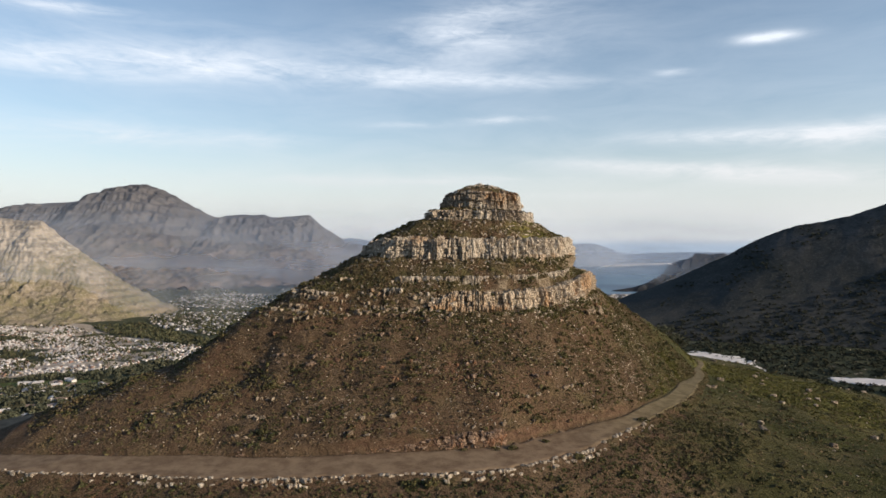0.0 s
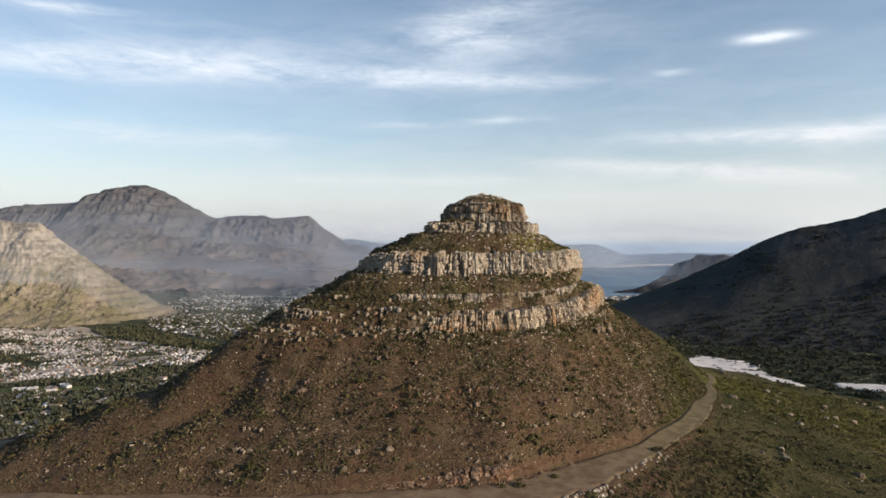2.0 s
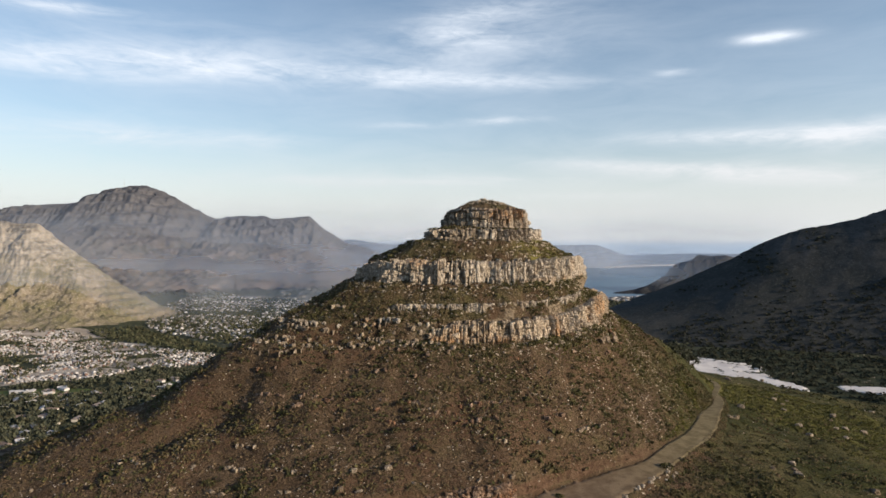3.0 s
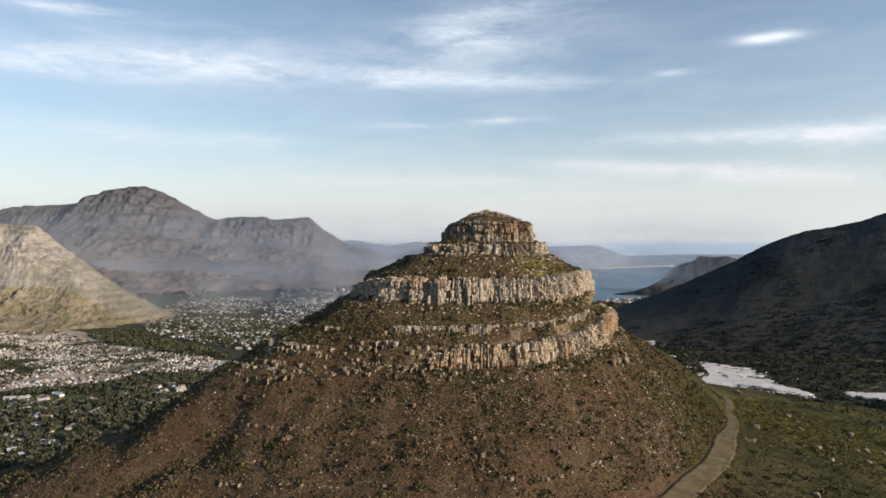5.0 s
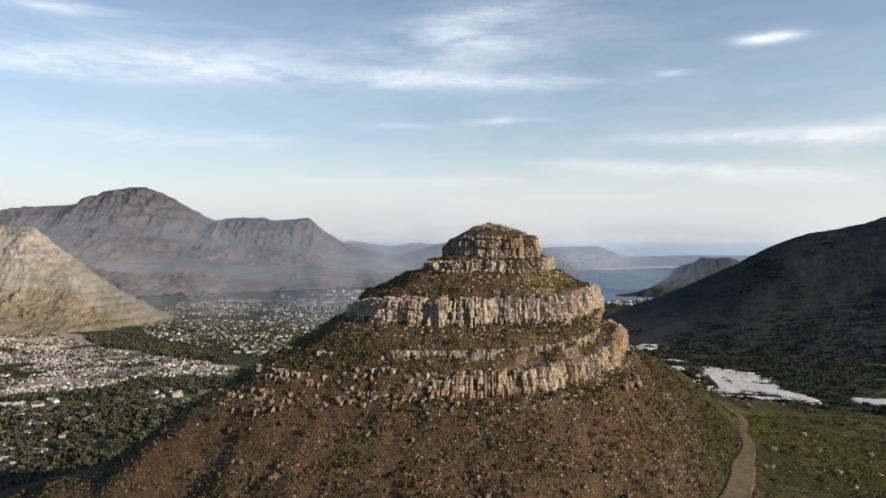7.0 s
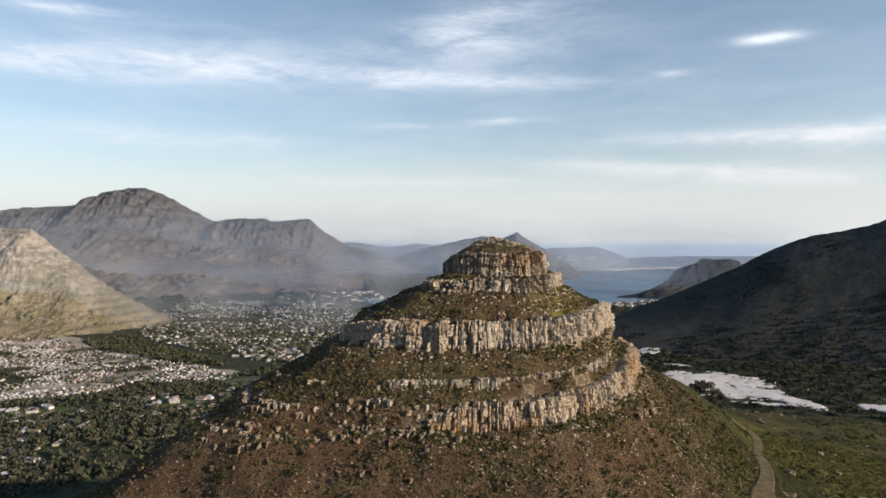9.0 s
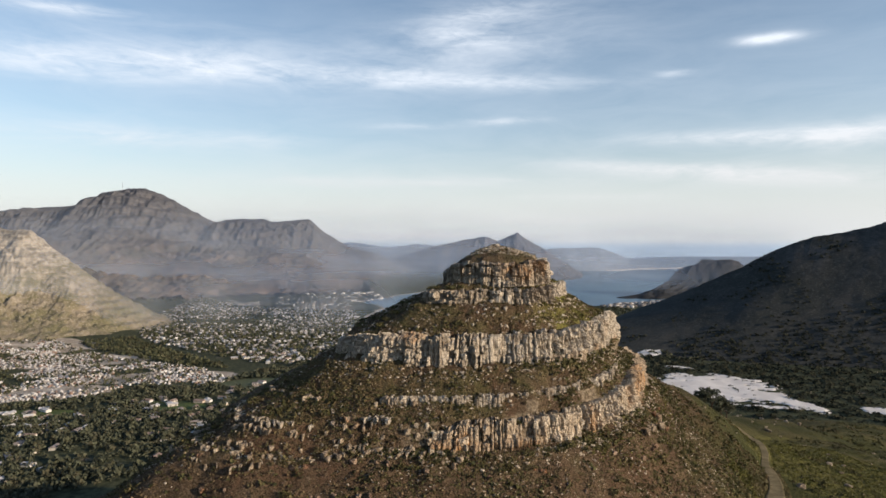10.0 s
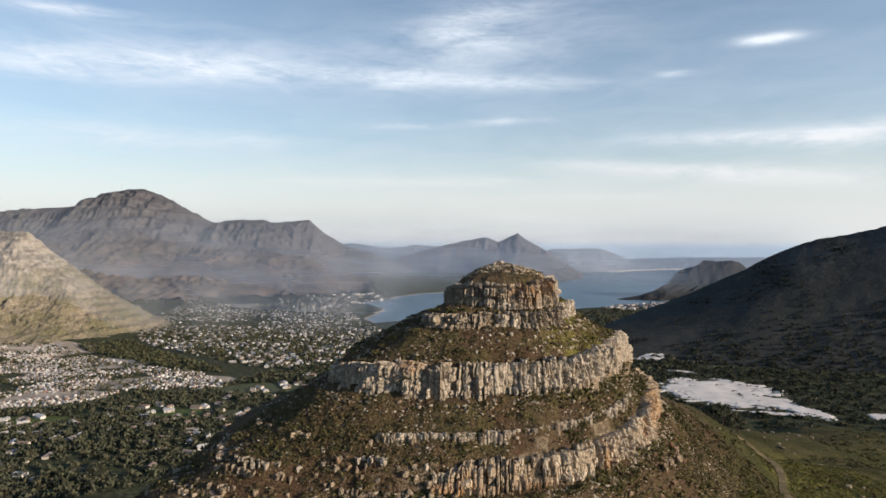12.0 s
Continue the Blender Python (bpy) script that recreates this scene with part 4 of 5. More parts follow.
cliff("rock_cliff", "low reddish rock face cut beside the dirt road", lambda phi: road_radius(phi) - road_half(phi) - 0.35, 184.2, 187.2, (0.6, 1.3), M_RED, lo=-34, hi=26, deep=1.0, tiers=4, keep=0.95, sink=0.2, pitch=0.8, blocks=True, jut=0.35,
      shrink=lambda a: 0.3 + 0.9 * float(step(a, -20, -3)) * (1 - float(step(a, 16, 26))))
for gap, keep in ((0.1, 0.62), (1.1, 0.45)):
    cliff("stone_edging", "row of pale stones along the road's outer edge", lambda phi: road_radius(phi) + road_half(phi) + gap, 183.4, 184.1, (0.3, 0.9), M_CLIFF, lo=-58, hi=34, deep=0.7, keep=keep, sink=0.15, jut=0.5, follow=True, blocks=True, pitch=0.85)
for f, lo, hi, keep in ((0.2, -52, 75, 0.16), (0.45, -50, 70, 0.2), (0.75, -48, 5, 0.55), (0.84, -46, -8, 0.5), (0.95, -30, 20, 0.25)):
    cliff("rock_outcrop", "low broken outcrop of reddish rock on the slope", mean_of("low_foot", "slope", f), 196, 196.7, (0.3, 1.1), M_RED, lo=lo, hi=hi, deep=0.9, keep=keep, jut=1.0, sink=0.2, follow=True, blocks=True)
for f, lo, hi, keep in ((0.3, -48, 30, 0.22), (0.55, -50, -10, 0.4), (0.8, -52, 20, 0.22)):
    cliff("rock_outcrop", "low broken outcrop of brown rock above the road", lambda phi: RADIUS["slope"](phi) * (1 - f) + (road_radius(phi) - road_half(phi)) * f, 190, 190.7, (0.3, 1.0), M_DULL, lo=lo, hi=hi, deep=0.8, keep=keep, jut=1.1, sink=0.2, follow=True, blocks=True)
cliff("rock_outcrop", "broken grey outcrop on the hill's flank", lambda phi: RADIUS["low_foot"](phi) * 0.72 + RADIUS["slope"](phi) * 0.28, 205, 206.3, (0.5, 1.3), M_DULL, lo=46, hi=70, deep=1.2, keep=0.7, jut=1.6, follow=True, blocks=True)

# ---------------------------------------------------------------- plants and loose stones on the hill
rng = random.Random(21)


def spray(r, count, flat=0.7, leaf=0.34, up=0.0):
    """Points and quads of a small bush: sprays of leaves over a low dome."""
    v, f = [], []
    for k in range(count):
        a, e = r.uniform(0, 2 * math.pi), math.asin(r.uniform(0.0, 1.0))
        rad = r.uniform(0.55, 1.0)
        c = np.array([math.cos(a) * math.cos(e) * rad, math.sin(a) * math.cos(e) * rad, math.sin(e) * rad * flat + up])
        t1 = np.array([r.gauss(0, 1), r.gauss(0, 1), r.gauss(0, 1)])
        t1 /= np.linalg.norm(t1)
        t2 = np.cross(t1, [r.gauss(0, 1), r.gauss(0, 1), r.gauss(0, 1)])
        t2 /= np.linalg.norm(t2) + 1e-6
        s1, s2 = leaf * r.uniform(0.7, 1.3), leaf * r.uniform(0.5, 1.0)
        f.append([len(v) + j for j in range(4)])
        v += [c - t1 * s1, c - t2 * s2, c + t1 * s1, c + t2 * s2]
    return np.array(v), np.array(f)


TUFTS = [spray(rng, 8, 0.7, 0.38) for _ in range(12)]
STONES = [arrays(rock_mesh("stone", rng, M_STONE, 1, 1, 1, 10, 0.4)) for _ in range(10)]


def polar(phi, r):
    return CX + r * math.sin(phi), CY - r * math.cos(phi)


def on_road(x, y, gap=0.5):
    phi, r = math.atan2(x - CX, -(y - CY)), math.hypot(x - CX, y - CY)
    k = round((phi + math.pi) / math.pi * 1800)
    return abs(r - _road_r[k]) < _road_w[k] + gap


def scatter(count, near, far, lo, hi, size, kinds, seed, flat=(0.6, 1.1), sink=0.1, gate=None, roads=False, lean=0.0):
    r_ = random.Random(seed)
    rows = []
    while len(rows) < count:
        phi = radians(r_.uniform(lo, hi))
        r = math.sqrt(r_.uniform(near ** 2, far ** 2))
        x, y = polar(phi, r)
        if not roads and on_road(x, y):
            continue
        if gate and not gate(x, y, r_):
            continue
        s_ = size[0] + (size[1] - size[0]) * r_.random() ** 2.2
        rows.append((r_.randrange(kinds), x, y, hill_height(x, y) - sink * s_, r_.uniform(0, 6.28), s_ * r_.uniform(0.8, 1.25), s_ * r_.uniform(0.8, 1.25), s_ * r_.uniform(*flat), r_.uniform(-lean, lean)))
    return rows


def clumpy(scale, cutoff, seed):
    return lambda x, y, r_: noise.noise((x / scale, y / scale, seed)) + r_.uniform(-0.25, 0.25) > cutoff


def above_road(x, y, r_):
    phi, r = math.atan2(x - CX, -(y - CY)), math.hypot(x - CX, y - CY)
    return r < _road_r[round((phi + math.pi) / math.pi * 1800)]


def below_road(x, y, r_):
    phi, r = math.atan2(x - CX, -(y - CY)), math.hypot(x - CX, y - CY)
    return 0 < r - _road_r[round((phi + math.pi) / math.pi * 1800)] < 26 and r_.random() < 0.9


def mixed(first, second):
    return lambda x, y, r_: first(x, y, r_) and second(x, y, r_)


joined("scrub", TUFTS, scatter(17000, 48, 132, -78, 112, (0.2, 0.7), 12, 1, gate=mixed(above_road, clumpy(9, -0.5, 1.0))), M_DRY, "low dry brown scrub over the hill's slopes", "scrub")
joined("scrub", TUFTS, scatter(6000, 48, 130, -78, 112, (0.25, 1.0), 12, 2, gate=mixed(above_road, clumpy(12, 0.05, 7.0))), M_BUSH, "dark green bushes scattered over the hill's slopes", "scrub")
joined("scrub", TUFTS, scatter(2300, 18, 52, -110, 115, (0.2, 0.75), 12, 3, gate=clumpy(7, -0.1, 4.0)), M_BUSH, "olive green scrub on the terraces between cliffs", "scrub")
joined("scrub", TUFTS, scatter(3000, 18, 46, 20, 118, (0.2, 0.65), 12, 9, gate=clumpy(8, -0.15, 6.0)), M_GRASS, "fresh yellow-green growth on the sunny terrace", "scrub")
joined("scrub", TUFTS, scatter(8000, 18, 60, -80, 115, (0.2, 0.65), 12, 4), M_DRY, "dry heath on the terraces between cliffs", "scrub")
joined("scrub", TUFTS, scatter(4200, 48, 100, -62, 5, (0.2, 0.6), 12, 31, gate=lambda x, y, r_: math.hypot(x - CX, y - CY) < 62), M_BUSH, "olive scrub among the broken stones of the west side", "scrub")
joined("scrub", TUFTS, scatter(1500, 46, 112, 40, 112, (0.3, 1.0), 12, 32, gate=mixed(above_road, clumpy(13, 0.0, 8.0))), M_BUSH, "olive green bushes over the sunny east flank", "scrub")
joined("scrub", TUFTS, scatter(1500, 60, 112, 42, 100, (0.25, 0.8), 12, 33, gate=mixed(above_road, clumpy(10, 0.15, 12.0))), M_GRASS, "yellow-green growth in folds of the east flank", "scrub")
joined("scrub", TUFTS, scatter(2600, 66, 190, 30, 112, (0.15, 0.5), 12, 34, roads=True, gate=lambda x, y, r_: on_road(x, y, 1.4) and not on_road(x, y, -1.3)), M_DRY, "dry grass creeping over the edges of the dirt road", "scrub")
joined("scrub", TUFTS, scatter(7000, 75, 250, 40, 125, (0.3, 0.9), 12, 35, gate=lambda x, y, r_: x > 75 and ((x - 143) / 36) ** 2 + ((y - 48) / 68) ** 2 < 1.0 + 0.8 * noise.noise((x / 20, y / 20, 19.0))), M_GRASS, "yellow-green growth between the scrub of the shoulder", "scrub")
joined("scrub", TUFTS, scatter(1000, 0, 16, -180, 180, (0.2, 0.6), 12, 5), M_BUSH, "green scrub on the summit dome", "scrub")
joined("scrub", TUFTS, scatter(5200, 66, 260, 28, 128, (0.35, 1.5), 12, 6, gate=lambda x, y, r_: x > 30 and noise.noise((x / 22, y / 22, 9.0)) + r_.uniform(-0.3, 0.3) > 0.0), M_HEATH_SHADE, "thick green scrub on the shoulder beyond the road", "scrub")
joined("scrub", TUFTS, scatter(5000, 70, 210, 25, 100, (0.25, 0.9), 12, 36, gate=lambda x, y, r_: not above_road(x, y, r_) and noise.noise((x / 20, y / 20, 29.0)) + r_.uniform(-0.3, 0.3) > -0.1), M_DRY, "dry brown heath on the slope below the road", "scrub")
joined("scrub", TUFTS, scatter(3600, 240, 560, 80, 150, (1.0, 2.6), 12, 8, gate=lambda x, y, r_: x > 100), M_HEATH_SHADE, "thick dark scrub towards the dunes", "scrub")
joined("scrub", TUFTS, scatter(6000, 70, 150, -66, 50, (0.25, 0.95), 12, 7, gate=below_road), M_HEATH_SHADE, "dark scrub on the bank below the road", "scrub")
joined("scrub", TUFTS, scatter(1700, 46, 128, -78, 112, (0.4, 1.2), 12, 37, gate=mixed(above_road, clumpy(9, 0.12, 15.0))), M_HEATH_SHADE, "dark low bushes dotted over the brown slope", "scrub")
joined("scrub", TUFTS, scatter(1700, 28, 48, 15, 105, (0.4, 1.1), 12, 38, gate=clumpy(6, -0.05, 17.0)), M_BUSH, "dark olive bushes on the steep terrace under the tall cliff", "scrub")
ledge_rows = []
for key, count, lo, hi in (("ledge", 420, -110, 125), ("cap_foot", 170, -110, 125), ("band_top", 260, -80, 115), ("band_foot", 300, -80, 115), ("mid", 200, -60, 120), ("low_top", 280, -60, 115), ("low_foot", 320, -60, 115)):
    for _ in range(count):
        phi = radians(rng.uniform(lo, hi))
        x, y = polar(phi, float(RADIUS[key](np.array([phi]))[0]) + (rng.uniform(0.3, 1.4) if "foot" in key else rng.uniform(-3.2, -1.4) if key == "ledge" else rng.uniform(-4.2, -2.4)))
        s_ = rng.uniform(0.25, 0.75)
        ledge_rows.append((rng.randrange(12), x, y, hill_height(x, y) - 0.05, rng.uniform(0, 6.28), s_, s_, s_ * rng.uniform(0.7, 1.2), 0))
rubble = []
for key, count, lo, hi in (("cap_foot", 260, -110, 125), ("band_foot", 520, -75, 115), ("low_foot", 620, -60, 118), ("band_top", 220, -80, 115), ("low_top", 260, -60, 118)):
    for _ in range(count):
        phi = radians(rng.uniform(lo, hi))
        x, y = polar(phi, float(RADIUS[key](np.array([phi]))[0]) + (abs(rng.gauss(0, 1.3)) + (0.2 if "foot" in key else 2.4)) * (1 if "foot" in key else -1))
        s_ = 0.2 + 0.7 * rng.random() ** 2
        rubble.append((rng.randrange(10), x, y, hill_height(x, y) + 0.05 * s_, rng.uniform(0, 6.28), s_ * 1.2, s_, s_ * rng.uniform(0.6, 1.0), 0))
joined("stones", STONES, rubble, M_STONE, "fallen sandstone rubble along the cliffs", "stones")
joined("scrub", TUFTS, ledge_rows, M_BUSH, "green tufts growing in the cracks of the cliffs", "scrub")
joined("stones", STONES, scatter(6500, 48, 130, -75, 100, (0.1, 0.6), 10, 11, flat=(0.5, 0.9), gate=mixed(above_road, clumpy(10, -0.1, 3.0))), M_STONE, "loose pale stones strewn over the slope", "stones")
joined("stones", STONES, scatter(5000, 18, 58, -100, 110, (0.15, 0.75), 10, 12, flat=(0.5, 0.9), gate=clumpy(6, 0.0, 5.0)), M_STONE, "fallen stones on the terraces between cliffs", "stones")
joined("stones", STONES, scatter(1000, 0, 12, -180, 180, (0.3, 1.2), 10, 13, flat=(0.5, 0.9)), M_STONE, "white weathered stones on the summit", "stones")
joined("stones", STONES, scatter(2600, 60, 150, -65, 60, (0.08, 0.32), 10, 14, roads=True, gate=lambda x, y, r_: on_road(x, y, -0.5)), M_STONE, "small stones lying on the dirt road", "stones")
joined("stones", STONES, scatter(800, 70, 300, 35, 125, (0.2, 1.0), 10, 15, flat=(0.5, 0.9), gate=lambda x, y, r_: x > 50), M_STONE, "pale boulders among the shoulder's scrub", "stones")

SHRUBS = []
for k in range(7):
    v, f = spray(rng, 130, 0.75, 0.17)
    SHRUBS.append(mesh_of("shrub", v, f, M_BUSH))


def shrub(x, y, size, label, tall=0.8):
    ob = new("shrub", rng.choice(SHRUBS))
    ob.matrix_world = pose(x, y, hill_height(x, y) - 0.1, 0, 0, rng.uniform(0, 360)) @ Matrix.Diagonal((size, size * rng.uniform(0.8, 1.2), size * tall, 1))
    return tagged(ob, label, "shrub", group="larger shrubs on the hill")


for k in range(150):
    while True:
        phi, r = radians(rng.uniform(-65, 110)), rng.uniform(24, 105)
        x, y = polar(phi, r)
        if not on_road(x, y, 1.5) and noise.noise((x / 15, y / 15, 2.2)) > -0.1:
            break
    shrub(x, y, rng.uniform(0.9, 1.8), "dense dark green shrub on the stony slope", 0.7)
for dx, dy, size in ((0, 0, 2.2), (2.6, -0.5, 2.0), (4.8, 0.3, 1.6), (-2.2, 0.6, 1.5)):
    shrub(20 + dx, -59.5 + dy, size, "thick dark green shrub in a clump above the road", 0.7)
for k in range(26):
    # bushes that crowd the foot of the lowest cliff
    phi = radians(-40 + k * 4 + rng.uniform(-1.5, 1.5))
    x, y = polar(phi, float(RADIUS["low_foot"](np.array([phi]))[0]) + rng.uniform(0.8, 2.4))
    shrub(x, y, rng.uniform(0.9, 1.7), "dark green shrub at the foot of the rust-stained cliff")
for x, y, size in ((-2, -87.5, 2.1), (-6, -88, 1.6), (30, -74, 1.6), (52, -49, 1.8), (58, -44, 1.4), (70, -30, 1.9), (12, -71.5, 1.3), (16, -71, 1.5), (5, -72, 1.2), (24, -66, 1.2)):
    shrub(x, y, size, "rounded dark green shrub beside the dirt road")

BOULDERS = [rock_mesh("boulder", rng, M_DULL, 1, 1, 1, 24, 0.5) for _ in range(8)]
for k in range(85):
    while True:
        x, y = rng.uniform(55, 230), rng.uniform(-60, 190)
        if not on_road(x, y, 2.0) and math.hypot(x - CX, y - CY) > 80:
            break
    ob = new("boulder", rng.choice(BOULDERS))
    sx = rng.uniform(0.9, 2.2)
    ob.matrix_world = pose(x, y, hill_height(x, y) + 0.12 * sx, 0, 0, rng.uniform(0, 360)) @ Matrix.Diagonal((sx * 1.2, sx, sx * 0.75, 1))
    tagged(ob, "pale grey boulder half sunk in the green scrub", "boulder", group="boulders on the shoulder")


def tree(x, y, height, spread, label, seed):
    """A dark coastal tree: forked trunk and a ragged crown of leaf sprays."""
    r_ = random.Random(seed)
    z = land_height(x, y)
    owner = thing("tree", label, "tree", pose(x, y, z), group="trees on the shoulder")
    bm = bmesh.new()
    limbs = [((0, 0, -0.4), (0.2, 0.1, height * 0.35), 0.35, 0.22)]
    for k in range(5):
        a = k * 1.26 + r_.uniform(-0.4, 0.4)
        limbs.append(((0.2, 0.1, height * 0.3), (math.cos(a) * spread * 0.55, math.sin(a) * spread * 0.55, height * r_.uniform(0.55, 0.8)), 0.18, 0.06))
    for a, b, r0, r1 in limbs:
        a, b = Vector(a), Vector(b)
        m = Matrix.Translation((a + b) / 2) @ (b - a).to_track_quat("Z", "Y").to_matrix().to_4x4()
        bmesh.ops.create_cone(bm, segments=7, radius1=r0, radius2=r1, depth=(b - a).length, matrix=m, cap_ends=True)
    me = bpy.data.meshes.new("trunk")
    bm.to_mesh(me)
    bm.free()
    me.materials.append(M_WOOD)
    part("trunk", me, owner, Matrix())
    vs, fs, n_ = [], [], 0
    for k in range(22):
        a, q = r_.uniform(0, 6.28), math.sqrt(r_.random())
        c = np.array([math.cos(a) * q * spread * 0.8, math.sin(a) * q * spread * 0.8, height * (0.45 + 0.42 * (1 - q * q) + r_.uniform(-0.1, 0.1))])
        v, f = spray(r_, 60, 0.8, 0.2)
        vs.append(v * spread * r_.uniform(0.25, 0.42) + c)
        fs.append(f + n_)
        n_ += len(v)
    part("crown", mesh_of("crown", np.concatenate(vs), np.concatenate(fs), M_LEAF), owner, Matrix())
    return owner


for k, (x, y, h, w) in enumerate(((116, 126, 9.0, 5.0), (121, 128, 10.5, 5.5), (126.5, 131, 9.5, 5.0), (131, 135, 7.0, 4.0))):
    tree(x, y, h, w, "dark wind-bent tree in a clump on the shoulder", 300 + k)

# ---------------------------------------------------------------- the valley: settlement, town, woods, dunes
rng = random.Random(41)


def simple_material(name, colours, rough=0.8, island=True):
    """Painted walls or roofs in a few colours, one for each building."""
    m, n = material(name)
    src = n.add("ShaderNodeNewGeometry").outputs["Random Per Island"] if island else n.add("ShaderNodeObjectInfo").outputs["Random"]
    ramp = n.add("ShaderNodeValToRGB", {}, i0=src)
    el = ramp.color_ramp.elements
    ramp.color_ramp.interpolation = "CONSTANT"
    while len(el) < len(colours):
        el.new(0.5)
    for k, c in enumerate(colours):
        el[k].position = k / len(colours)
        el[k].color = (*c, 1)
    p = ground_coords(n)[0]
    dirt = n.noise(p, 0.5, 4.0)
    col = n.mix(n.math("MULTIPLY", n.ramp(dirt, 0.5, 0.7), 0.35), ramp.outputs[0], (0.16, 0.13, 0.11))
    finish(n, col, rough, dirt, 0.2, 0.2)
    return m


M_WALLS = simple_material("house_walls", ((0.34, 0.33, 0.32), (0.52, 0.51, 0.51), (0.17, 0.155, 0.14), (0.38, 0.37, 0.37), (0.14, 0.135, 0.13), (0.45, 0.43, 0.41), (0.24, 0.22, 0.21)))
M_WALL_ONE = simple_material("house_plaster", ((0.50, 0.47, 0.42), (0.58, 0.57, 0.55), (0.42, 0.36, 0.30), (0.52, 0.51, 0.50)), island=False)
M_ROOF_ONE = simple_material("house_roof", ((0.42, 0.41, 0.41), (0.22, 0.19, 0.18), (0.50, 0.49, 0.49), (0.24, 0.18, 0.15)), island=False)
M_SHACKS = simple_material("tin_and_board_shacks", ((0.36, 0.33, 0.30), (0.50, 0.475, 0.455), (0.15, 0.13, 0.115), (0.62, 0.60, 0.58), (0.24, 0.155, 0.12), (0.32, 0.32, 0.33), (0.43, 0.385, 0.33), (0.53, 0.505, 0.49)))


def box_house(pitch=0.35, eave=0.06):
    """A small gabled building of unit size: points and triangles."""
    v = [(-.5, -.5, 0), (.5, -.5, 0), (.5, .5, 0), (-.5, .5, 0), (-.5, -.5, .65), (.5, -.5, .65), (.5, .5, .65), (-.5, .5, .65), (-.5, 0, .65 + pitch), (.5, 0, .65 + pitch)]
    f = [(0, 1, 5), (0, 5, 4), (2, 3, 7), (2, 7, 6), (1, 2, 6), (1, 6, 5), (5, 6, 9), (3, 0, 4), (3, 4, 7), (7, 4, 8), (4, 5, 9), (4, 9, 8), (6, 7, 8), (6, 8, 9)]
    return np.array(v), np.array(f)


def inside(poly, x, y):
    hit = False
    for (x0, y0), (x1, y1) in zip(poly, poly[1:] + poly[:1]):
        if (y0 > y) != (y1 > y) and x < (x1 - x0) * (y - y0) / (y1 - y0) + x0:
            hit = not hit
    return hit


def spread(poly, count, apart, seed, gate=None):
    """Places strewn over a plot, no two nearer than `apart`."""
    r_ = random.Random(seed)
    xs, ys = [q[0] for q in poly], [q[1] for q in poly]
    out, cells, tries = [], set(), 0
    while len(out) < count and tries < count * 30:
        tries += 1
        x, y = r_.uniform(min(xs), max(xs)), r_.uniform(min(ys), max(ys))
        c = (int(x / apart), int(y / apart))
        if c in cells or not inside(poly, x, y) or (gate and not gate(x, y, r_)):
            continue
        cells.add(c)
        out.append((x, y))
    return out


TOWN = [(-671, 1219), (-800, 1650), (-860, 2050), (-600, 2300), (-360, 2220), (-240, 1740), (-135, 1297), (-171, 891), (-264, 823), (-372, 907)]
SETTLEMENT = [(-990, 1193), (-850, 1167), (-714, 1060), (-564, 933), (-472, 860), (-368, 800), (-292, 712), (-327, 667), (-415, 691), (-442, 610), (-620, 561)]
FARMS = [(-496, 540), (-357, 601), (-277, 657), (-189, 794), (-150, 600), (-199, 480), (-234, 400), (-300, 330), (-400, 330), (-560, 480)]
HOUSE = box_house()


def house(x, y, w, d, h, turn, label, group):
    """A house with plastered walls and a pitched roof that oversails them."""
    owner = thing("house", label, "house", pose(x, y, float(valley_height(x, y)) - 0.3, 0, 0, turn), group=group)
    bm = bmesh.new()
    bmesh.ops.create_cube(bm, size=1, matrix=Matrix.Translation((0, 0, h * 0.34)) @ Matrix.Diagonal((w, d, h * 0.68, 1)))
    me = bpy.data.meshes.new("wall")
    bm.to_mesh(me)
    bm.free()
    me.materials.append(M_WALL_ONE)
    part("wall", me, owner, Matrix())
    e, z0, z1 = 0.5, h * 0.66, h
    X, Y = w / 2 + e, d / 2 + e
    v = [(-X, -Y, z0), (X, -Y, z0), (X, Y, z0), (-X, Y, z0), (-X, 0, z1), (X, 0, z1)]
    part("roof", mesh_of("roof", v, [(0, 1, 5, 4), (2, 3, 4, 5), (1, 2, 5), (3, 0, 4), (3, 2, 1, 0)], M_ROOF_ONE), owner, Matrix())
    for wx in (-0.28 * w, 0.28 * w):
        bm = bmesh.new()
        bmesh.ops.create_cube(bm, size=1, matrix=Matrix.Translation((wx, -d / 2 - 0.01, h * 0.36)) @ Matrix.Diagonal((1.6, 0.12, 1.3, 1)))
        me = bpy.data.meshes.new("window")
        bm.to_mesh(me)
        bm.free()
        me.materials.append(M_PANE)
        part("window", me, owner, Matrix())
    return owner


M_PANE = material("dark_window_glass")[0]
finish(Nodes(M_PANE.node_tree), (0.03, 0.035, 0.04), 0.1, spec=0.6)

farm_spots = spread(FARMS, 150, 14, 51, lambda x, y, r_: math.hypot(x - CX, y - CY) > 400 and noise.noise((x / 90, y / 90, 3.0)) > -0.3)
for x, y in farm_spots:
    house(x, y, rng.uniform(6, 13), rng.uniform(5, 7), rng.uniform(3.2, 4.6), rng.uniform(0, 180), "pale house with a pitched roof among valley trees", "houses among the valley trees")
street = spread(TOWN, 2900, 11, 52, lambda x, y, r_: noise.noise((x / 120, y / 120, 8.0)) + r_.uniform(-0.3, 0.3) > -0.22)
street.sort(key=lambda q: q[1])
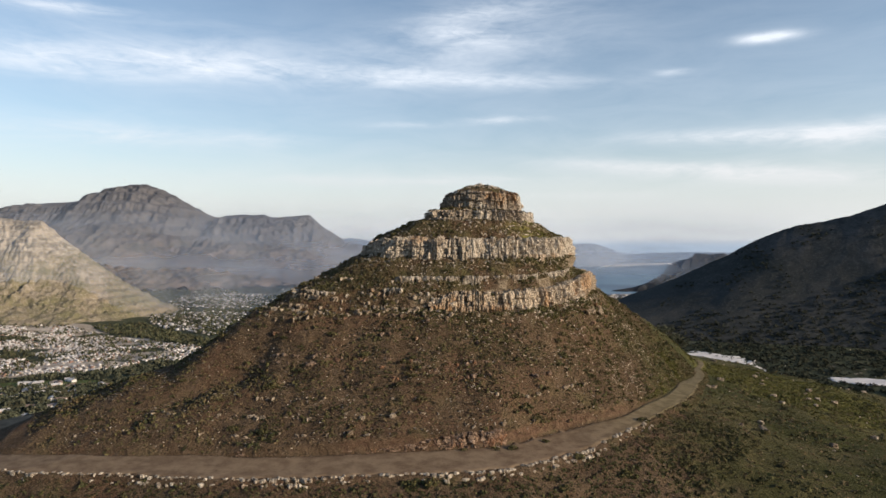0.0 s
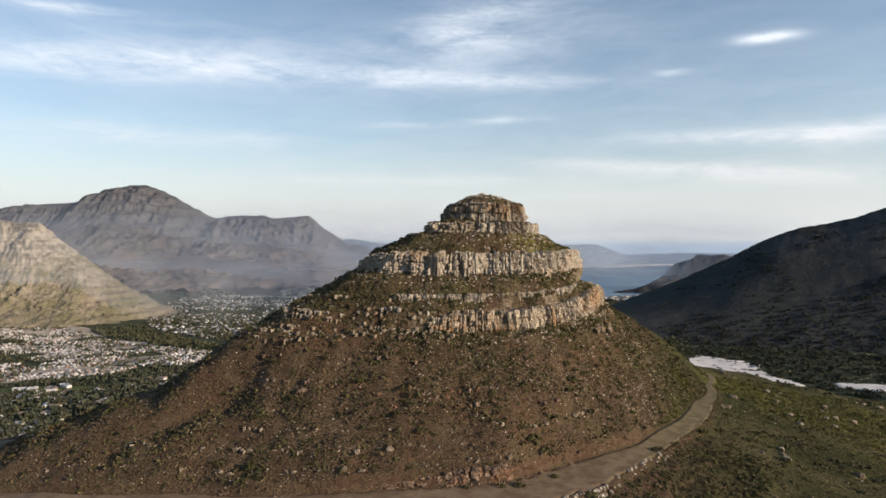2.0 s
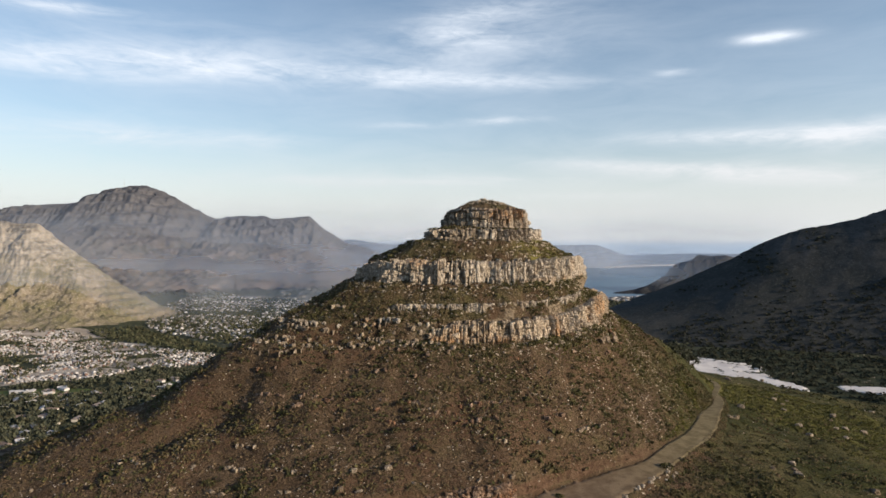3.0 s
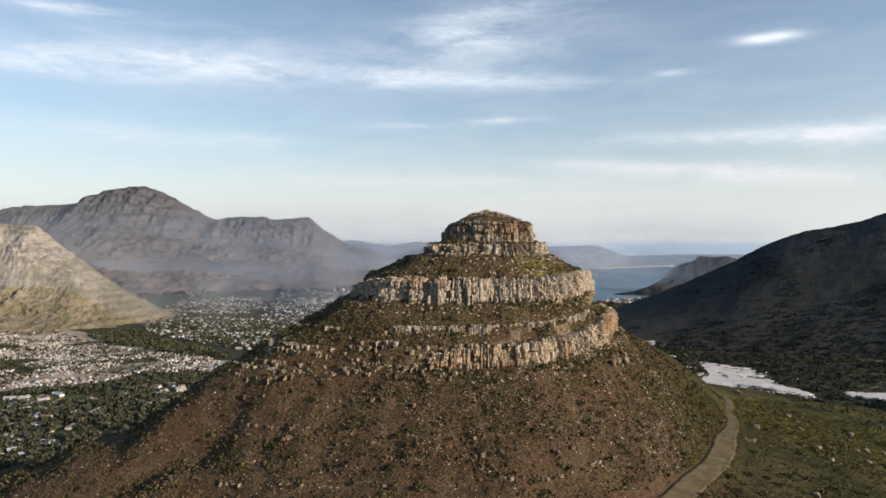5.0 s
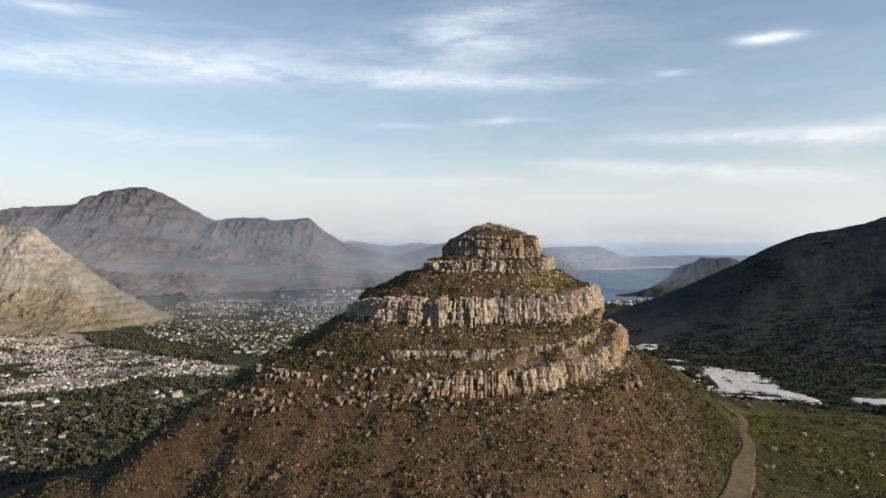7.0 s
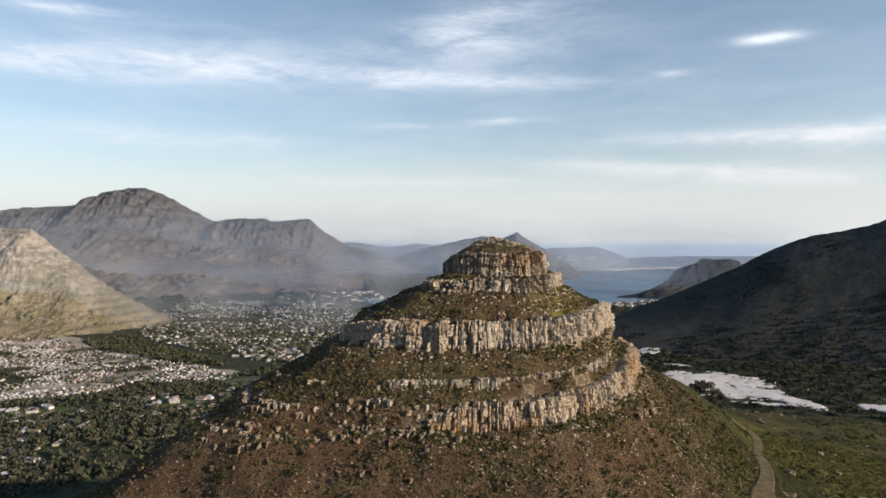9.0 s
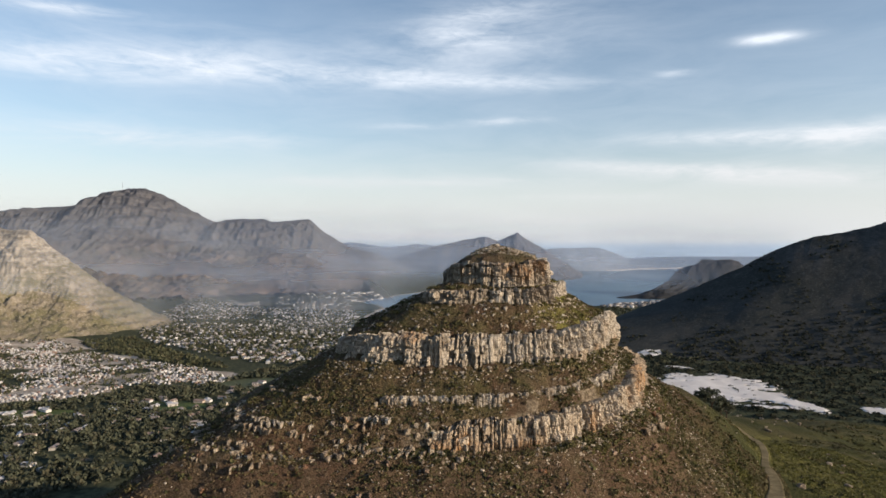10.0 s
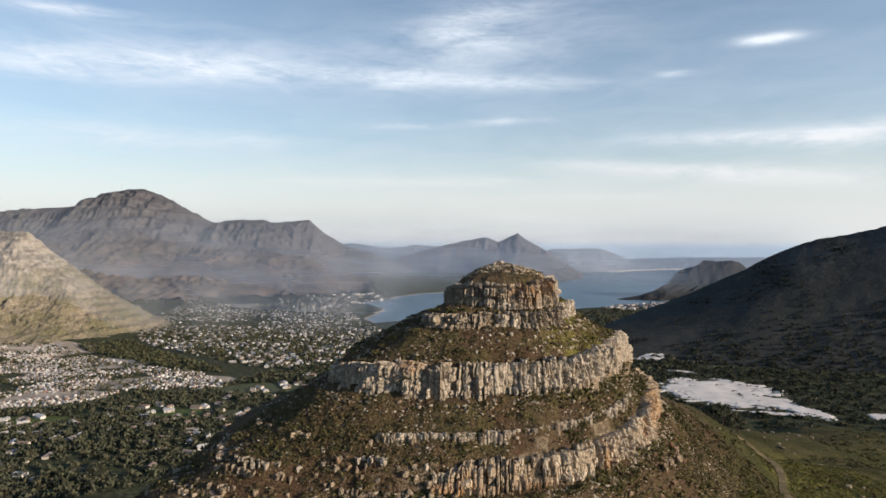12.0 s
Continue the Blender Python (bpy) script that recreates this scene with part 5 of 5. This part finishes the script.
for x, y in street[:60]:
    house(x, y, rng.uniform(6, 11), rng.uniform(5, 7), rng.uniform(3.2, 4.6), rng.uniform(0, 180), "pale house with a pitched roof in the town", "houses of the town")
joined("town_houses", [HOUSE], [(0, x, y, float(valley_height(x, y)) - 0.3, rng.uniform(-0.4, 0.4), rng.uniform(4, 9), rng.uniform(3.5, 5.5), rng.uniform(2.6, 4.2), 0) for x, y in street[60:]],
       M_WALLS, "crowded pale houses of a town on the valley floor", "houses")
shacks = spread(SETTLEMENT, 3600, 5.0, 53, lambda x, y, r_: noise.noise((x / 70, y / 70, 2.0)) + r_.uniform(-0.25, 0.25) > 0.02)
joined("settlement_houses", [HOUSE], [(0, x, y, float(valley_height(x, y)) - 0.2, rng.uniform(0, 3.14), rng.uniform(2.2, 4.6), rng.uniform(2.0, 3.4), rng.uniform(1.8, 2.8), 0) for x, y in shacks],
       M_SHACKS, "densely packed small tin and board houses", "houses")
HARBOUR = [(500, 1850), (540, 2000), (680, 2250), (860, 2250), (800, 2000)]
FARSIDE = [(-420, 2000), (-330, 2350), (-230, 2600), (-330, 2700), (-600, 2500), (-620, 2100)]
joined("harbour_houses", [HOUSE], [(0, x, y, max(1.5, float(valley_height(x, y))), rng.uniform(0, 3.14), rng.uniform(9, 22), rng.uniform(7, 12), rng.uniform(5, 9), 0) for x, y in spread(HARBOUR, 160, 18, 54)],
       M_WALLS, "far pale harbour buildings below the headland", "houses")
joined("hillside_houses", [HOUSE], [(0, x, y, float(valley_height(x, y)) - 0.3, rng.uniform(0, 3.14), rng.uniform(10, 22), rng.uniform(8, 12), rng.uniform(5, 8), 0) for x, y in spread(FARSIDE, 170, 22, 55)],
       M_WALLS, "far pale houses by the bay", "houses")

CROWNS = [spray(rng, 20, 0.85, 0.33, 0.25) for _ in range(8)]
SMALL_CROWNS = [spray(rng, 12, 0.9, 0.42, 0.25) for _ in range(6)]
VALLEY = [(-620, 480), (-496, 575), (-430, 600), (-400, 680), (-320, 660), (-290, 720), (-250, 830), (-100, 900), (60, 700), (-20, 480), (-180, 330), (-330, 280), (-450, 320)]


def in_field(x, y, grow=1.0):
    return any(((x - q[0]) / q[2] / grow) ** 2 + ((y - q[1]) / q[3] / grow) ** 2 < 1 for q in FIELDS)


def woods(plot, count, apart, seed, size, crowns, cover, label, leaves=M_LEAF):
    spots = spread(plot, count, apart, seed, lambda x, y, r_: not in_field(x, y) and noise.noise((x / 60, y / 60, 5.0)) + r_.uniform(-0.3, 0.3) > cover)
    rows = []
    for x, y in spots:
        s_ = rng.uniform(*size)
        rows.append((rng.randrange(len(crowns)), x, y, land_height(x, y), rng.uniform(0, 6.28), s_, s_ * rng.uniform(0.8, 1.2), s_ * rng.uniform(0.8, 1.4), 0))
    joined("woodland", crowns, rows, leaves, label, "trees")


woods(VALLEY, 3600, 7, 61, (2.6, 5.5), CROWNS, -0.15, "dark green trees crowded on the valley floor")
woods(TOWN, 4200, 8, 62, (2.5, 5), SMALL_CROWNS, -0.35, "dark garden trees between the town's houses", M_GARDEN)
woods([(-733, 1107), (-659, 1190), (-431, 914), (-325, 798), (-394, 815), (-582, 968)], 500, 8, 63, (3, 5.5), SMALL_CROWNS, -0.3, "belt of green trees above the settlement", M_GARDEN)
woods([(-1000, 1850), (-560, 2000), (-380, 2150), (-330, 2500), (-1000, 2500)], 1500, 12, 66, (4, 8), SMALL_CROWNS, -0.4, "dark woods between the town and the mountains")
woods(SETTLEMENT, 1100, 9, 64, (1.5, 4.0), SMALL_CROWNS, 0.0, "a few dark trees among the small houses", M_GARDEN)
woods([(-160, 960), (-60, 1330), (200, 1500), (560, 1900), (520, 900), (150, 700)], 1800, 13, 65, (3, 6), SMALL_CROWNS, -0.2, "dark bush on the valley floor behind the hill")


_east_tree = BVHTree.FromPolygons([v.co[:] for v in EAST.data.vertices], [q.vertices[:] for q in EAST.data.polygons])


def top_height(x, y):
    """The ground or the dark mountain's foot, whichever is higher."""
    hit = _east_tree.ray_cast(Vector((x, y, 900)), Vector((0, 0, -1)))[0]
    g = land_height(x, y)
    return max(g, hit.z) if hit else g


dune_shapes = []


def dune(name, cx, cy, rx, ry, turn, label, seed):
    """A drift of pale sand with a ragged edge where scrub creeps in."""
    gx_, gy_ = np.meshgrid(np.linspace(-1.35, 1.35, 110), np.linspace(-1.35, 1.35, 90), indexing="ij")
    c, s_ = math.cos(turn), math.sin(turn)
    x = cx + gx_ * rx * c - gy_ * ry * s_
    y = cy + gx_ * rx * s_ + gy_ * ry * c
    body = 1 - gx_ ** 2 - gy_ ** 2 + 0.55 * fbm(x / 30, y / 30, 5, seed, 0.6) + 0.45 * fbm(x / 14, y / 5, 4, seed + 5, 0.6)
    dune_shapes.append((cx, cy, rx, ry, c, s_))
    base = np.array([[top_height(a, b) for a, b in zip(ra, rb)] for ra, rb in zip(x, y)])
    z = base + np.clip(body * 5, -3, 0.9) + 0.2 * fbm(x / 15, y / 15, 3, seed + 1)
    return tagged(sheet(name, np.stack([x, y, z], -1), M_SAND), label, "dune", kind="structure")


dune("ground_dune", 352, 655, 66, 78, 0.2, "bare white sand dune between scrub slopes", 81)
dune("ground_dune", 396, 588, 66, 15, -1.12, "tongue of white dune sand", 82)
dune("ground_dune", 500, 528, 45, 16, -0.4, "white sand patch below the dark mountain", 83)
dune("ground_dune", 372, 560, 30, 5, -0.3, "ragged streak of white sand among dark bushes", 86)
dune("ground_dune", 338, 896, 24, 16, 0.4, "small drift of white sand", 84)
dune("ground_dune", 352, 785, 20, 6, -0.5, "small broken drift of white sand", 85)

# bushes that creep in over the sand
edge_rows, r_ = [], random.Random(91)
for cx, cy, rx, ry, c, s_ in dune_shapes:
    for _ in range(int(26 + rx * ry / 22)):
        a, q = r_.uniform(0, 6.28), r_.choice((r_.uniform(0.75, 1.0), r_.uniform(0.9, 1.35), r_.uniform(0.9, 1.35)))
        u, w_ = math.cos(a) * q * rx, math.sin(a) * q * ry
        x, y = cx + u * c - w_ * s_, cy + u * s_ + w_ * c
        size = 0.8 + 2.0 * r_.random() ** 2
        edge_rows.append((r_.randrange(6), x, y, top_height(x, y) - 0.1, r_.uniform(0, 6.28), size * 1.3, size, size * 0.7, 0))
joined("woodland", SMALL_CROWNS, edge_rows, M_LEAF, "dark low bushes along the edges of the dunes", "bushes")

# dark bush and pale rocks strewn over the mountain's foot
rows_, rocks_ = [], []
r_ = random.Random(88)
for _ in range(9000):
    x, y = r_.uniform(190, 860), r_.uniform(430, 1100)
    near_sand = any((((x - cx) * c + (y - cy) * s_) / rx) ** 2 + ((-(x - cx) * s_ + (y - cy) * c) / ry) ** 2 < 1.15 for cx, cy, rx, ry, c, s_ in dune_shapes)
    if near_sand or math.hypot(x - CX, y - CY) < 430:
        continue
    if noise.noise((x / 50, y / 50, 6.0)) + r_.uniform(-0.3, 0.3) > -0.45 + 0.75 * (y > 900):
        q = r_.uniform(1.5, 4.4)
        rows_.append((r_.randrange(6), x, y, top_height(x, y) - 0.3, r_.uniform(0, 6.28), q, q, q * 0.8, 0))
    elif y < 820 and r_.random() < 0.5:
        q = r_.uniform(0.5, 2.2)
        rocks_.append((r_.randrange(10), x, y, top_height(x, y), r_.uniform(0, 6.28), q * 1.3, q, q * 0.7, 0))
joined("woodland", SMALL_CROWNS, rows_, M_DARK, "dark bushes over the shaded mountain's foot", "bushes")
joined("stones", STONES, rocks_, M_STONE, "pale rocks strewn on the shaded mountain's foot", "stones")

# the sand strip of the far coast
strip = [spot(px, py, 12, 4480) for px, py in ((1044, 486), (1075, 481.5), (1110, 479.5), (1160, 477.5), (1225, 476))]
line = np.array([[np.interp(t, np.linspace(0, 1, 5), [q[k] for q in strip]) for k in range(3)] for t in np.linspace(0, 1, 40)])
tagged(sheet("ground_beach", np.stack([line + np.array([0, 0, -4.0]), line + np.array([0, 20, 4.0])], 1), M_SAND), "thin pale beach on the far coast", "beach", kind="structure")

# the radio mast on the broad summit
mast = thing("radio_mast", "thin grey lattice mast on the mountain summit", "mast")
mx, my, mz = spot(217, 337, 10.5, 3900)
mast.matrix_world = pose(mx, my, mz - 15)
bm = bmesh.new()
for a in (0, 2.09, 4.19):
    bmesh.ops.create_cone(bm, segments=5, radius1=0.4, radius2=0.2, depth=70, cap_ends=True, matrix=Matrix.Translation((0.9 * math.cos(a), 0.9 * math.sin(a), 35)))
for k in range(7):
    bmesh.ops.create_cube(bm, size=1, matrix=Matrix.Translation((0, 0, 8 + k * 10)) @ Matrix.Diagonal((1.8, 1.8, 0.4, 1)))
me = bpy.data.meshes.new("lattice")
bm.to_mesh(me)
bm.free()
M_STEEL = material("grey_steel")[0]
finish(Nodes(M_STEEL.node_tree), (0.62, 0.63, 0.65), 0.6)
me.materials.append(M_STEEL)
part("lattice", me, mast, Matrix())

# ---------------------------------------------------------------- smoke and sea mist in the bay, and veils for aerial haze


def mist_material(name, thick, scale, tint):
    m, n = material(name)
    p, x, y, z, up = ground_coords(n)
    uv = n.add("ShaderNodeTexCoord").outputs["Generated"]
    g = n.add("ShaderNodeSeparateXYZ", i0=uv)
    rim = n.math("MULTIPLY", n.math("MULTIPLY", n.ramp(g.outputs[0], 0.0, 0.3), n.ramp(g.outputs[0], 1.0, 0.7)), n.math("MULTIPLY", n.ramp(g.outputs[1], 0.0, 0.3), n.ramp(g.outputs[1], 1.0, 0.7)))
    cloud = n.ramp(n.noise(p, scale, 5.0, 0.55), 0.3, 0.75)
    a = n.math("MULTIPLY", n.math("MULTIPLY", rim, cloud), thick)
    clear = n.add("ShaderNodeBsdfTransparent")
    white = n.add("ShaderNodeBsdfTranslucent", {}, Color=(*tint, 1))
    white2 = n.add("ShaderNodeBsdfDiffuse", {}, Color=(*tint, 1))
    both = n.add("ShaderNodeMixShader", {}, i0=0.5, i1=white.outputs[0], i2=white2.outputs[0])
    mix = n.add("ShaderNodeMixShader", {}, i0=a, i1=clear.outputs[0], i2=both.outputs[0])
    o = n.add("ShaderNodeOutputMaterial")
    n.t.links.new(mix.outputs[0], o.inputs[0])
    return m


M_MIST = mist_material("thin_mist", 0.22, 0.0016, (0.62, 0.70, 0.82))


def mist(z, x0, x1, y0, y1, seed):
    gx_, gy_ = np.meshgrid(np.linspace(x0, x1, 60), np.linspace(y0, y1, 60), indexing="ij")
    gz_ = z + 14 * fbm(gx_ / 500, gy_ / 500, 3, seed)
    ob = tagged(sheet("mist_layer", np.stack([gx_, gy_, gz_], -1), M_MIST), "thin blue-white mist lying over the valley", "mist", kind="structure")
    ob.visible_shadow = False
    return ob


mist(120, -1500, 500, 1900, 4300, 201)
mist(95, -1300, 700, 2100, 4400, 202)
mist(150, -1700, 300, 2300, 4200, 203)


def haze_veil(y, x0, x1, z0, z1, thick, seed):
    """A soft-edged, see-through upright sheet that stands in for aerial haze across the valley."""
    u, v = np.meshgrid(np.linspace(0, 1, 80), np.linspace(0, 1, 30), indexing="ij")
    x = x0 + (x1 - x0) * u
    pts = np.stack([x, y + 260 * np.sin(u * 3.1) + 60 * fbm(u * 6, v, 3, seed) - 120 * v, z0 + (z1 - z0) * v], -1)
    m, n = material("haze_sheet")
    p = ground_coords(n)[0]
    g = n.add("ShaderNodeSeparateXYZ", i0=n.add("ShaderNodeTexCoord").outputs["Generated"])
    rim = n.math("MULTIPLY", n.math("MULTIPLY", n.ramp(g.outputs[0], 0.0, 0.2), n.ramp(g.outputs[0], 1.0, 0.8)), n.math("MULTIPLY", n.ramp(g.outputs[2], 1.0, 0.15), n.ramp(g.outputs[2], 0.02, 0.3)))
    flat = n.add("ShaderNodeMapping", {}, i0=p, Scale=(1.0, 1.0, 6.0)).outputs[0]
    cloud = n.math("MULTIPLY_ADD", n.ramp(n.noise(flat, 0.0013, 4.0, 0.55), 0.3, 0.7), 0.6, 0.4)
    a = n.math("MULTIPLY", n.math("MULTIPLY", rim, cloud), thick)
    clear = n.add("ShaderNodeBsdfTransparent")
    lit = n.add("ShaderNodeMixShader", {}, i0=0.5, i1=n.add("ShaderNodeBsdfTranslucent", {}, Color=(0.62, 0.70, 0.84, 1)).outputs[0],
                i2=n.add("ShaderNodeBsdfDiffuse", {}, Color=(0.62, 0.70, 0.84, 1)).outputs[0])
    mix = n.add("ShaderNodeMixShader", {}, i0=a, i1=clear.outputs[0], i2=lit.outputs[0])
    n.t.links.new(mix.outputs[0], n.add("ShaderNodeOutputMaterial").inputs[0])
    ob = tagged(sheet("haze_veil", pts, m), "see-through veil standing in for pale blue haze", "mist", kind="structure")
    ob.visible_shadow = False
    return ob


haze_veil(2120, -2600, 1500, 20, 430, 0.62, 211)
haze_veil(3050, -2600, 2400, -5, 520, 0.4, 212)
# nearer veil, added to lift the darks of the town and west hill
haze_veil(1080, -1500, 150, 10, 400, 0.4, 213)
